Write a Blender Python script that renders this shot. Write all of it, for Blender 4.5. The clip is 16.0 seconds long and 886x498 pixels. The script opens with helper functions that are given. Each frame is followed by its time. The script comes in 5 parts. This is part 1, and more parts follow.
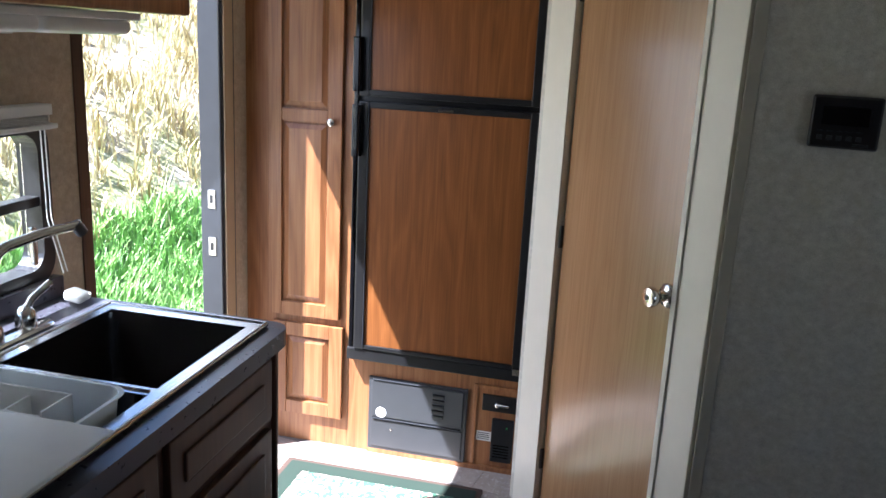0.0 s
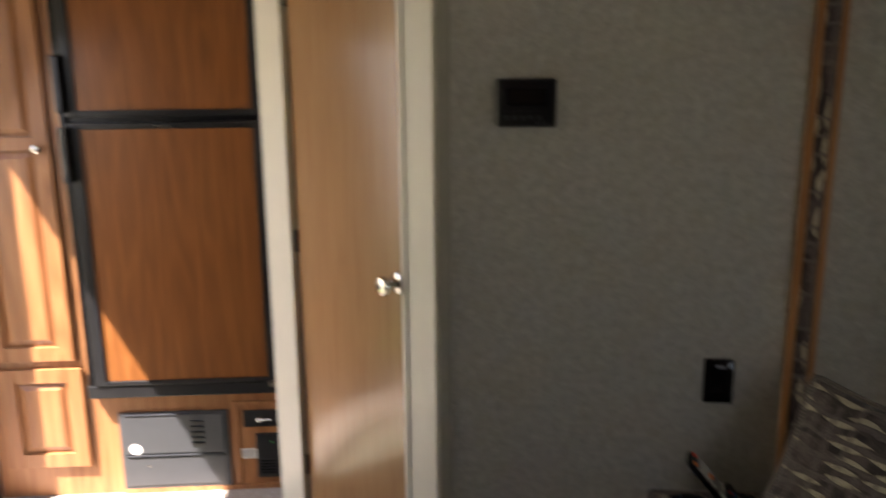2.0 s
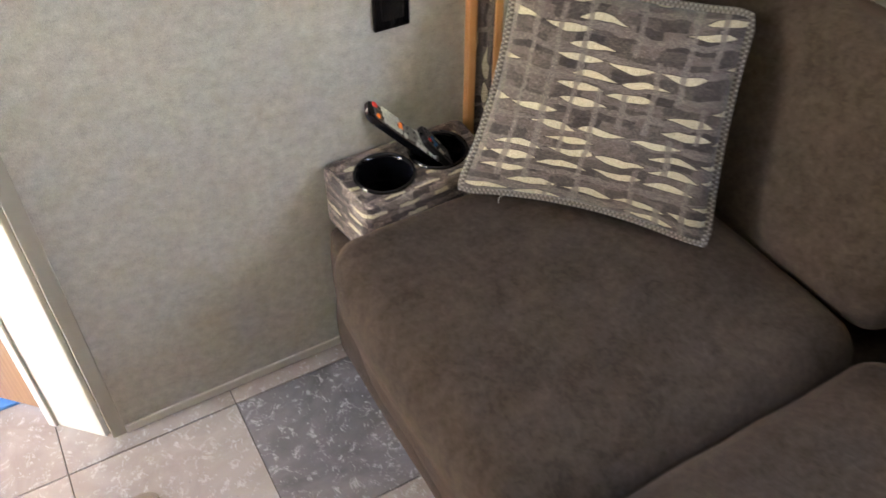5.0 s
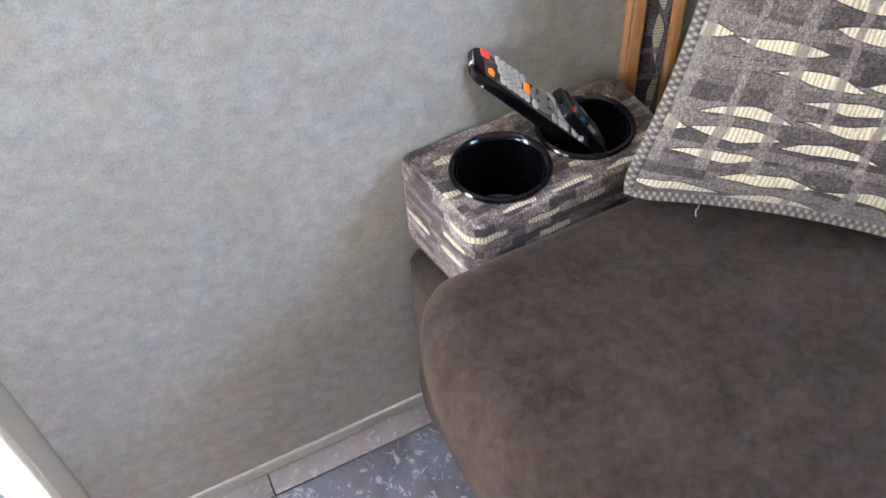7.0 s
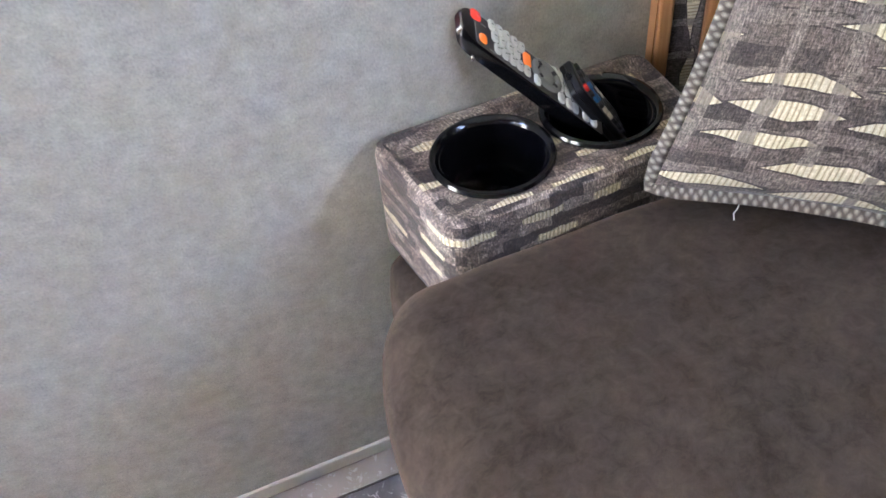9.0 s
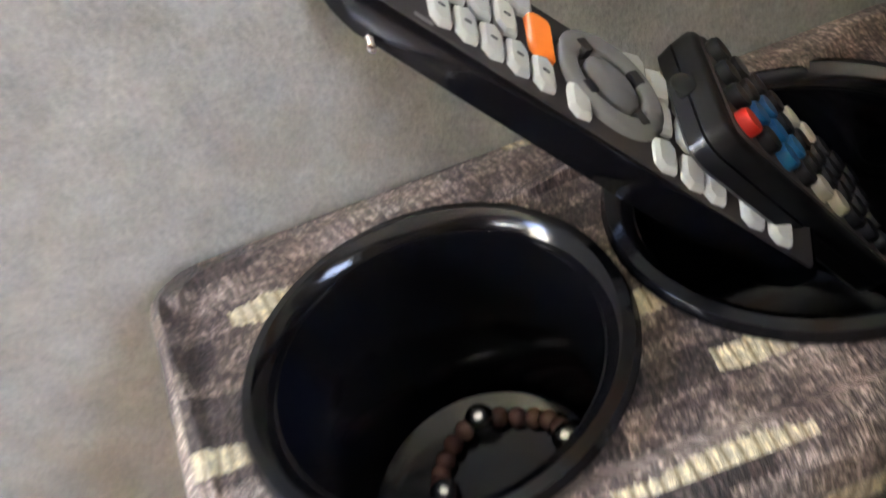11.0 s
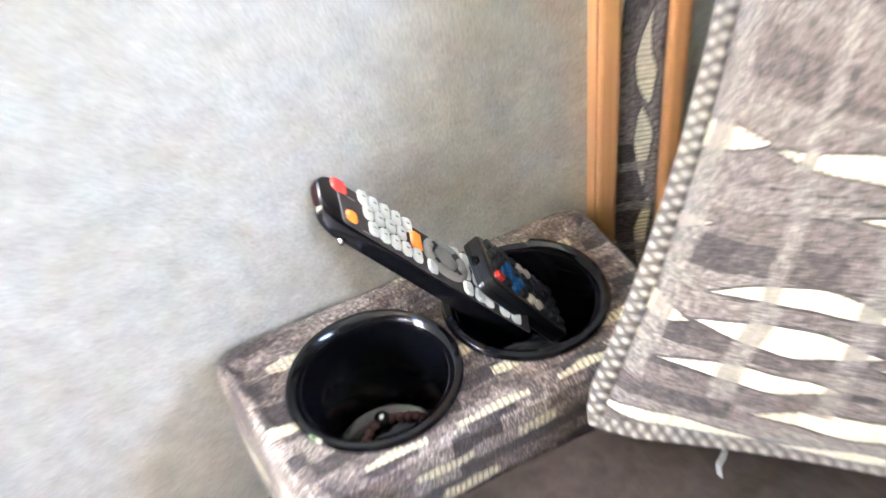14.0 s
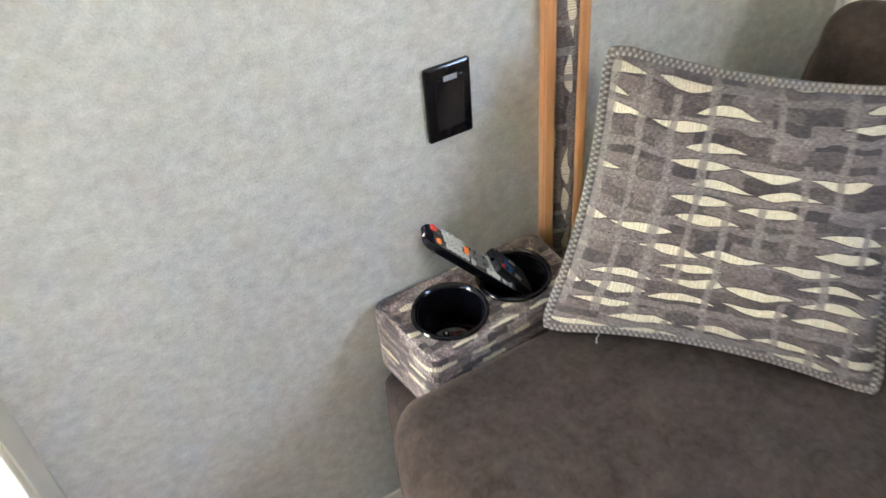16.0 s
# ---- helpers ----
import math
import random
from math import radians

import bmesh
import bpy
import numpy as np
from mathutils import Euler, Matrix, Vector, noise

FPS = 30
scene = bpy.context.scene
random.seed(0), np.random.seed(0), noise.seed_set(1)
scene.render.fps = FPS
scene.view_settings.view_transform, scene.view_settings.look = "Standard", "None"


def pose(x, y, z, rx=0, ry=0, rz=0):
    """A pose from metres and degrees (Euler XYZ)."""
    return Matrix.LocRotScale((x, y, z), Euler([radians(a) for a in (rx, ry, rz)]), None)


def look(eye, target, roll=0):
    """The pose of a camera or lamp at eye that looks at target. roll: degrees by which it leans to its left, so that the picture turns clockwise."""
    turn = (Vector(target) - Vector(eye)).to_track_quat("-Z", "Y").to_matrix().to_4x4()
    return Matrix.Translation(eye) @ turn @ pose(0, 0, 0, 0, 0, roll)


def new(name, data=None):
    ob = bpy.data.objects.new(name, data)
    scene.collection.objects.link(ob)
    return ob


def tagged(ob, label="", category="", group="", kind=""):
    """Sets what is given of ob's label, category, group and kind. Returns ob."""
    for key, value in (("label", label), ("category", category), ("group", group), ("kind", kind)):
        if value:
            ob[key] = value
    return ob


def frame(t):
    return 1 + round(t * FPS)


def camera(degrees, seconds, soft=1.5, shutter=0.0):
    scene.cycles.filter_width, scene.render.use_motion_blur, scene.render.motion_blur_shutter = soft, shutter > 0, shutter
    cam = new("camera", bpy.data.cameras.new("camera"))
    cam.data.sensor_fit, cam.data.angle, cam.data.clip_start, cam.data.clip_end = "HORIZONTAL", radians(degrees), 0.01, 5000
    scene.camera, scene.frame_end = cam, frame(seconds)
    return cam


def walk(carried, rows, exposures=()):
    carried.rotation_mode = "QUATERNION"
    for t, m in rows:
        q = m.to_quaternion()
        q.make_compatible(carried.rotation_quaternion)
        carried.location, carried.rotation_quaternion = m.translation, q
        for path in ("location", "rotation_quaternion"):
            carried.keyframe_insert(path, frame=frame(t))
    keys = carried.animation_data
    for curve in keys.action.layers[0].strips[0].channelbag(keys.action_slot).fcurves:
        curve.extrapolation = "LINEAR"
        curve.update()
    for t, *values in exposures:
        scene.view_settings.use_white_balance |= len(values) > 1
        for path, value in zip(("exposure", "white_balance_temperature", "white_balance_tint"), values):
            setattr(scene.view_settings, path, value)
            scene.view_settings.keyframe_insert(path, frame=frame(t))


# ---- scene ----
cam = camera(56.7, 16.0, 1.5, 0.5)
PATH = [
    (0, (0.107, -1.972, 1.634), (-0.63, -0.179, 1.14), 3.0),
    (0.5, (0.104, -1.984, 1.617), (-0.634, -0.186, 1.146), 0.4),
    (1, (0.105, -2.011, 1.624), (-0.629, -0.201, 1.195), -1.0),
    (1.5, (0.11, -1.981, 1.637), (-0.43, -0.096, 1.244), -0.8),
    (2, (0.218, -1.97, 1.614), (0.014, -0.033, 1.157), -0.5),
    (2.1, (0.22, -1.944, 1.617), (0.093, -0.016, 1.101), -0.9),
    (2.4, (0.243, -1.886, 1.569), (0.332, -0.004, 0.899), -1.0),
    (2.5, (0.267, -1.892, 1.579), (0.405, -0.037, 0.844), -0.9),
    (2.6, (0.26, -1.875, 1.543), (0.473, -0.039, 0.779), -1.1),
    (2.8, (0.264, -1.897, 1.528), (0.59, -0.111, 0.69), -1.3),
    (3, (0.252, -1.905, 1.533), (0.683, -0.177, 0.623), -1.4),
    (3.2, (0.25, -1.918, 1.52), (0.752, -0.231, 0.571), -1.6),
    (5.3, (0.106, -1.086, 1.477), (0.827, 0.143, 0.073), 0.6),
    (5.5, (0.154, -1.034, 1.418), (0.81, 0.216, 0.001), -1.7),
    (6, (0.189, -0.862, 1.301), (0.81, 0.342, -0.17), -2.0),
    (6.5, (0.249, -0.776, 1.213), (0.794, 0.456, -0.266), -4.4),
    (7, (0.274, -0.715, 1.145), (0.822, 0.554, -0.301), -4.5),
    (7.5, (0.305, -0.678, 1.115), (0.828, 0.619, -0.314), -5.2),
    (8, (0.343, -0.647, 1.134), (0.806, 0.64, -0.326), -7.0),
    (8.2, (0.331, -0.664, 1.105), (0.835, 0.681, -0.286), -5.8),
    (10.3, (0.57, -0.409, 0.832), (0.714, 0.995, -0.586), -15.2),
    (10.5, (0.601, -0.34, 0.781), (0.654, 1.062, -0.643), -17.5),
    (11, (0.637, -0.247, 0.705), (0.65, 1.241, -0.632), -19.2),
    (11.5, (0.659, -0.222, 0.684), (0.792, 1.371, -0.517), -17.0),
    (12, (0.679, -0.222, 0.687), (0.894, 1.392, -0.474), -15.7),
    (12.5, (0.684, -0.225, 0.686), (0.955, 1.395, -0.455), -14.7),
    (13, (0.679, -0.234, 0.694), (0.97, 1.381, -0.448), -14.5),
    (13.5, (0.641, -0.293, 0.751), (1.056, 1.274, -0.42), -11.9),
    (14, (0.548, -0.455, 0.931), (1.091, 0.991, -0.339), -7.9),
    (14.5, (0.401, -0.625, 1.153), (1.066, 0.715, -0.175), -3.9),
    (15, (0.339, -0.69, 1.211), (1.0, 0.695, -0.072), -5.0),
    (15.5, (0.3, -0.745, 1.275), (0.952, 0.65, -0.001), -5.5),
    (16, (0.231, -0.878, 1.405), (0.906, 0.484, 0.105), -5.4),
]
EXPOSURES = [(0.0, 2.95, 5400, 16), (1.2, 2.82, 6000, 19), (2.0, 3.05, 6700, 19), (3.0, 4.6, 6700, 19), (3.5, 4.95, 6600, 18), (5.5, 6.0, 6150, 18), (7.0, 6.2, 5450, 20), (8.2, 6.25, 5400, 21), (10.5, 6.1, 5900, 20), (11.5, 6.45, 6100, 20), (12.5, 6.45, 6150, 20), (13.4, 7.0, 5950, 16), (13.9, 7.3, 5600, 18), (14.5, 6.8, 5700, 16), (16.0, 6.3, 5700, 15)]
walk(cam, [(t, look(eye, target, roll)) for t, eye, target, roll in PATH], EXPOSURES)

# ---- light ----
SUN_WAY = Vector((1.212, 1.221, -2.73)).normalized()
world = bpy.data.worlds.new("sky")
scene.world = world
world.use_nodes = True
wn = world.node_tree.nodes
sky = wn.new("ShaderNodeTexSky")
sky.sky_type = "NISHITA"
sky.sun_disc = False
sky.sun_elevation = math.asin(-SUN_WAY.z)
sky.sun_rotation = math.atan2(-SUN_WAY.x, -SUN_WAY.y)
wn["Background"].inputs["Strength"].default_value = 0.06
world.node_tree.links.new(sky.outputs[0], wn["Background"].inputs["Color"])

sun = new("sun", bpy.data.lights.new("sun", "SUN"))
sun.data.energy, sun.data.angle, sun.data.color = 5.0, radians(0.6), (1.0, 0.95, 0.86)
sun.matrix_world = look((0, 0, 6), Vector((0, 0, 6)) + SUN_WAY)


def area_lamp(name, centre, towards, width, height, power):
    """An area lamp: the sky's light in an opening, or added fill."""
    lamp = new(name, bpy.data.lights.new(name, "AREA"))
    lamp.data.shape, lamp.data.size, lamp.data.size_y = "RECTANGLE", width, height
    lamp.data.energy, lamp.data.color = power, (0.93, 0.97, 1.0)
    lamp.matrix_world = look(centre, Vector(centre) + Vector(towards))
    return lamp


area_lamp("slide_window_light", (1.43, -1.12, 1.26), (-1, 0, 0), 0.80, 0.46, 0.17)
area_lamp("galley_window_light", (-1.55, -0.75, 1.19), (0.986, 0.168, 0), 0.62, 0.32, 0.06)
# Added fill lamp: the wall behind has no window here.
area_lamp("front_window_light", (-0.4, -3.93, 1.45), (0, 1, 0), 1.6, 0.8, 0.004)
area_lamp("entry_door_light", (-1.86, 0.13, 0.95), (0.986, 0.168, -0.75), 0.6, 1.8, 0.75)

# ---- materials ----
class Nodes:
    """Short writing of node trees."""

    def __init__(self, name):
        self.mat = bpy.data.materials.new(name)
        self.mat.use_nodes = True
        self.tree = self.mat.node_tree
        self.bsdf = self.tree.nodes["Principled BSDF"]

    def put(self, socket, value):
        if isinstance(value, bpy.types.NodeSocket):
            self.tree.links.new(value, socket)
        elif isinstance(value, (tuple, list)) and len(value) == 3 and socket.type == "RGBA":
            socket.default_value = (*value, 1)
        else:
            socket.default_value = value

    def math(self, op, a, b=0.0, c=0.0):
        n = self.tree.nodes.new("ShaderNodeMath")
        n.operation = op
        for i, v in enumerate((a, b, c)):
            self.put(n.inputs[i], v)
        return n.outputs[0]

    def mix(self, f, a, b, how="MIX"):
        n = self.tree.nodes.new("ShaderNodeMix")
        n.data_type, n.blend_type = "RGBA", how
        self.put(n.inputs[0], f), self.put(n.inputs[6], a), self.put(n.inputs[7], b)
        return n.outputs[2]

    def place(self, kind="Object", scale=(1, 1, 1)):
        n = self.tree.nodes.new("ShaderNodeTexCoord")
        m = self.tree.nodes.new("ShaderNodeMapping")
        self.tree.links.new(n.outputs[kind], m.inputs[0])
        m.inputs["Scale"].default_value = scale
        return m.outputs[0]

    def noise(self, where, scale, detail=3.0, rough=0.55, warp=0.0):
        n = self.tree.nodes.new("ShaderNodeTexNoise")
        self.put(n.inputs["Vector"], where)
        n.inputs["Scale"].default_value, n.inputs["Detail"].default_value = scale, detail
        n.inputs["Roughness"].default_value, n.inputs["Distortion"].default_value = rough, warp
        return n.outputs[0]

    def white(self, where):
        n = self.tree.nodes.new("ShaderNodeTexWhiteNoise")
        self.put(n.inputs["Vector"], where)
        return n.outputs[0]

    def ramp(self, f, *stops):
        n = self.tree.nodes.new("ShaderNodeValToRGB")
        e = n.color_ramp.elements
        while len(e) < len(stops):
            e.new(0.5)
        for el, (at, colour) in zip(e, stops):
            el.position, el.color = at, (*colour, 1) if not isinstance(colour, float) else (colour, colour, colour, 1)
        self.put(n.inputs[0], f)
        return n.outputs[0]

    def split(self, where):
        n = self.tree.nodes.new("ShaderNodeSeparateXYZ")
        self.put(n.inputs[0], where)
        return n.outputs[0], n.outputs[1], n.outputs[2]

    def join(self, x, y, z=0.0):
        n = self.tree.nodes.new("ShaderNodeCombineXYZ")
        for i, v in enumerate((x, y, z)):
            self.put(n.inputs[i], v)
        return n.outputs[0]

    def chance(self):
        return self.tree.nodes.new("ShaderNodeObjectInfo").outputs["Random"]

    def bump(self, height, strength=0.3, distance=0.002):
        n = self.tree.nodes.new("ShaderNodeBump")
        n.inputs["Strength"].default_value, n.inputs["Distance"].default_value = strength, distance
        self.put(n.inputs["Height"], height)
        self.tree.links.new(n.outputs[0], self.bsdf.inputs["Normal"])

    def done(self, colour, rough=0.5, metal=0.0, **more):
        self.put(self.bsdf.inputs["Base Color"], colour)
        self.put(self.bsdf.inputs["Roughness"], rough)
        self.put(self.bsdf.inputs["Metallic"], metal)
        for key, value in more.items():
            self.put(self.bsdf.inputs[key.replace("_", " ")], value)
        return self.mat


def plain(name, colour, rough=0.45, metal=0.0, vary=0.12, scale=18.0, bump=0.08, **more):
    """Paint, plastic or metal with faint blotches and fine grain."""
    n = Nodes(name)
    at = n.place()
    big, fine = n.noise(at, scale, 4), n.noise(at, scale * 22, 2)
    dark = tuple(c * (1 - vary) for c in colour)
    light = tuple(min(1, c * (1 + vary)) for c in colour)
    n.bump(fine, bump, 0.0006)
    return n.done(n.mix(big, dark, light), n.math("MULTIPLY_ADD", big, 0.18, rough - 0.09), metal, **more)


def wood(name, dark, mid, light, rough=0.38, fine=1.0, pores=0.35, figure=0.55):
    """Straight grain along z, with cathedrals here and there."""
    n = Nodes(name)
    at = n.place("Object", (1, 1, 0.075))
    wide = n.noise(at, 9 * fine, 3, 0.5, 0.6)
    rings = n.math("FRACT", n.math("MULTIPLY", wide, 7.0))
    ring = n.math("ABSOLUTE", n.math("SUBTRACT", rings, 0.5))
    streak = n.noise(n.place("Object", (1, 1, 0.02)), 190 * fine, 3, 0.65)
    blotch = n.noise(n.place("Object", (1, 1, 0.4)), 3.0, 3)
    f = n.math("ADD", n.math("MULTIPLY", ring, 0.7 * figure), n.math("MULTIPLY_ADD", streak, 0.62, 0.17 * (1 - figure)))
    col = n.ramp(f, (0.16, dark), (0.5, mid), (0.8, light))
    col = n.mix(n.math("MULTIPLY", blotch, pores), col, dark)
    n.bump(streak, 0.12, 0.0008)
    return n.done(col, n.math("MULTIPLY_ADD", streak, 0.2, rough - 0.1))


def wall_paper(name, colour):
    """Vinyl wall covering with a fine brushed weave."""
    n = Nodes(name)
    at = n.place()
    big = n.noise(at, 2.5, 3)
    mid = n.noise(n.place("Object", (1, 1, 1.15)), 42, 4, 0.7)
    fine = n.noise(n.place("Object", (1, 1, 0.6)), 520, 3, 0.75)
    f = n.math("ADD", n.math("MULTIPLY", mid, 0.55), n.math("MULTIPLY", fine, 0.65))
    dark, light = tuple(c * 0.50 for c in colour), tuple(min(1, c * 1.36) for c in colour)
    col = n.mix(n.ramp(f, (0.35, 0.0), (0.82, 1.0)), dark, light)
    col = n.mix(n.math("MULTIPLY", big, 0.22), col, (colour[0] * 0.9, colour[1] * 0.86, colour[2] * 0.72))
    blot = n.noise(at, 16, 5, 0.7, 0.8)
    col = n.mix(n.ramp(blot, (0.50, 0.0), (0.66, 0.32)), col, (colour[0] * 0.80, colour[1] * 0.74, colour[2] * 0.60))
    n.bump(f, 0.55, 0.0016)
    return n.done(col, 0.62)


def plush(name, dark, light, nap=900):
    """Brushed microfibre: soft mottling, pale dust and a sheen."""
    n = Nodes(name)
    at = n.place()
    big, mid, fine = n.noise(at, 11, 5, 0.65, 1.0), n.noise(at, 75, 5, 0.75, 0.5), n.noise(at, nap, 2)
    f = n.math("ADD", n.math("MULTIPLY", big, 0.5), n.math("MULTIPLY", mid, 0.6))
    col = n.mix(n.ramp(f, (0.40, 0.0), (0.72, 1.0)), dark, light)
    col = n.mix(n.math("MULTIPLY", fine, 0.35), col, light)
    n.bump(n.math("ADD", fine, n.math("MULTIPLY", mid, 0.6)), 0.35, 0.0012)
    return n.done(col, 0.92, 0.0, Sheen_Weight=0.45, Sheen_Roughness=0.35, Sheen_Tint=(light[0] * 3.4, light[1] * 3.4, light[2] * 3.4), Specular_IOR_Level=0.15)


def weave(name, scale=1.0, turn=False, tone=(1.0, 1.0, 1.0), cream_share=0.60, bands=0.85, rims=0.8, thread=0.62):
    """Jacquard upholstery: chenille blocks in taupe, wavy paler bands both ways, ribbed cream lens shapes with pointed ends."""
    n = Nodes(name)
    u, v, _ = n.split(n.place("UV", (1 / scale, 1 / scale, 1)))
    if turn:
        u, v = v, u

    def tint(c):
        return tuple(x * t for x, t in zip(c, tone))

    wob = n.math("SUBTRACT", n.noise(n.join(n.math("MULTIPLY", u, 13), n.math("MULTIPLY", v, 9)), 1.0, 2), 0.5)
    slow = n.math("SUBTRACT", n.noise(n.join(n.math("MULTIPLY", u, 5), n.math("MULTIPLY", v, 22), 3.0), 1.0, 1), 0.5)
    vv = n.math("ADD", v, n.math("ADD", n.math("MULTIPLY", wob, 0.020), n.math("MULTIPLY", slow, 0.012)))
    uu = n.math("MULTIPLY_ADD", slow, 0.010, u)
    # Threads: short upright dashes and fine cross threads.
    dash = n.noise(n.join(n.math("MULTIPLY", u, 1150 * thread), n.math("MULTIPLY", v, 240 * thread)), 1.0, 2, 0.75)
    cross = n.noise(n.join(n.math("MULTIPLY", u, 330 * thread), n.math("MULTIPLY", v, 1000 * thread)), 1.0, 2, 0.75)
    fleck = n.noise(n.join(n.math("MULTIPLY", u, 90), n.math("MULTIPLY", v, 60)), 1.0, 4, 0.75)
    # Taupe blocks in rows.
    r1 = n.math("FLOOR", n.math("DIVIDE", vv, 0.0165))
    s1 = n.math("MULTIPLY_ADD", n.white(n.join(r1, 3.7)), 5.0, n.math("DIVIDE", uu, 0.049))
    block = n.white(n.join(n.math("FLOOR", s1), r1, 1.3))
    block = n.math("MULTIPLY_ADD", n.math("SUBTRACT", fleck, 0.5), 0.9, block)
    col = n.ramp(block, (0.05, tint((0.062, 0.050, 0.047))), (0.5, tint((0.115, 0.095, 0.086))), (0.95, tint((0.185, 0.158, 0.140))))
    # Wavy bands along the cloth.
    band = n.math("PINGPONG", n.math("MULTIPLY_ADD", wob, 0.034, v), 0.0235)
    col = n.mix(n.math("MULTIPLY", n.math("LESS_THAN", band, 0.0062), bands), col, tint((0.215, 0.188, 0.166)))
    # Cream lenses, one to a cell, in some cells only.
    row_h = 0.0255
    r2 = n.math("FLOOR", n.math("DIVIDE", vv, row_h))
    s2 = n.math("MULTIPLY_ADD", n.white(n.join(r2, 9.1)), 7.0, n.math("DIVIDE", uu, 0.092))
    c2 = n.math("FLOOR", s2)
    pick, pick2, pick3 = (n.white(n.join(c2, r2, k)) for k in (5.5, 8.5, 11.5))
    cu = n.math("SUBTRACT", n.math("MULTIPLY", n.math("FRACT", s2), 2.0), 1.0)
    cv = n.math("SUBTRACT", n.math("MULTIPLY", n.math("FRACT", n.math("DIVIDE", vv, row_h)), 2.0), 1.0)
    cv = n.math("MULTIPLY_ADD", n.math("MULTIPLY", cu, cu), n.math("SUBTRACT", pick3, 0.5), cv)
    wedge = n.math("MULTIPLY_ADD", cu, n.math("SUBTRACT", pick2, 0.5), 0.55)
    wide = n.math("SUBTRACT", n.math("MULTIPLY", n.math("SUBTRACT", 1.0, n.math("MULTIPLY", cu, cu)), wedge), 0.05)
    on2 = n.math("LESS_THAN", pick, cream_share)
    lens = n.math("MULTIPLY", n.math("LESS_THAN", n.math("ABSOLUTE", cv), wide), on2)
    rib = n.math("MULTIPLY", n.math("PINGPONG", n.math("MULTIPLY_ADD", n.noise(n.join(n.math("MULTIPLY", u, 60), v), 1.0), 0.010, u), 0.0022), 455.0)
    cream = n.ramp(rib, (0.08, tint((0.34, 0.29, 0.19))), (0.35, tint((0.66, 0.60, 0.42))), (1.0, tint((0.80, 0.75, 0.56))))
    rim = n.math("MULTIPLY", n.math("LESS_THAN", n.math("ABSOLUTE", n.math("SUBTRACT", n.math("ABSOLUTE", cv), wide)), 0.13), on2)
    col = n.mix(n.math("MULTIPLY", rim, rims), col, tint((0.058, 0.047, 0.045)))
    col = n.mix(lens, col, cream)
    # Upright bands, broken row by row.
    r3 = n.math("FLOOR", n.math("DIVIDE", v, 0.068))
    s3 = n.math("ADD", n.math("DIVIDE", uu, 0.046), n.math("MULTIPLY", wob, 0.30))
    near = n.math("ABSOLUTE", n.math("SUBTRACT", n.math("FRACT", s3), 0.5))
    pick4 = n.white(n.join(n.math("FLOOR", s3), r3, 2.2))
    vert = n.math("MULTIPLY", n.math("LESS_THAN", near, n.math("MULTIPLY_ADD", pick4, 0.10, 0.045)), n.math("GREATER_THAN", pick4, 0.38))
    col = n.mix(n.math("MULTIPLY", vert, bands), col, tint((0.235, 0.210, 0.185)))
    t = n.math("ADD", n.math("MULTIPLY", dash, 0.62), n.math("MULTIPLY", cross, 0.38))
    weak = n.mix(n.math("MULTIPLY", lens, 0.65), n.ramp(t, (0.36, 0.22), (0.50, 0.86), (0.65, 2.0)), (1.0, 1.0, 1.0))
    col = n.mix(1.0, col, weak, "MULTIPLY")
    n.bump(n.math("ADD", t, n.math("MULTIPLY", lens, 0.3)), 0.6, 0.0014)
    return n.done(col, 0.8, 0.0, Sheen_Weight=0.15, Specular_IOR_Level=0.25)


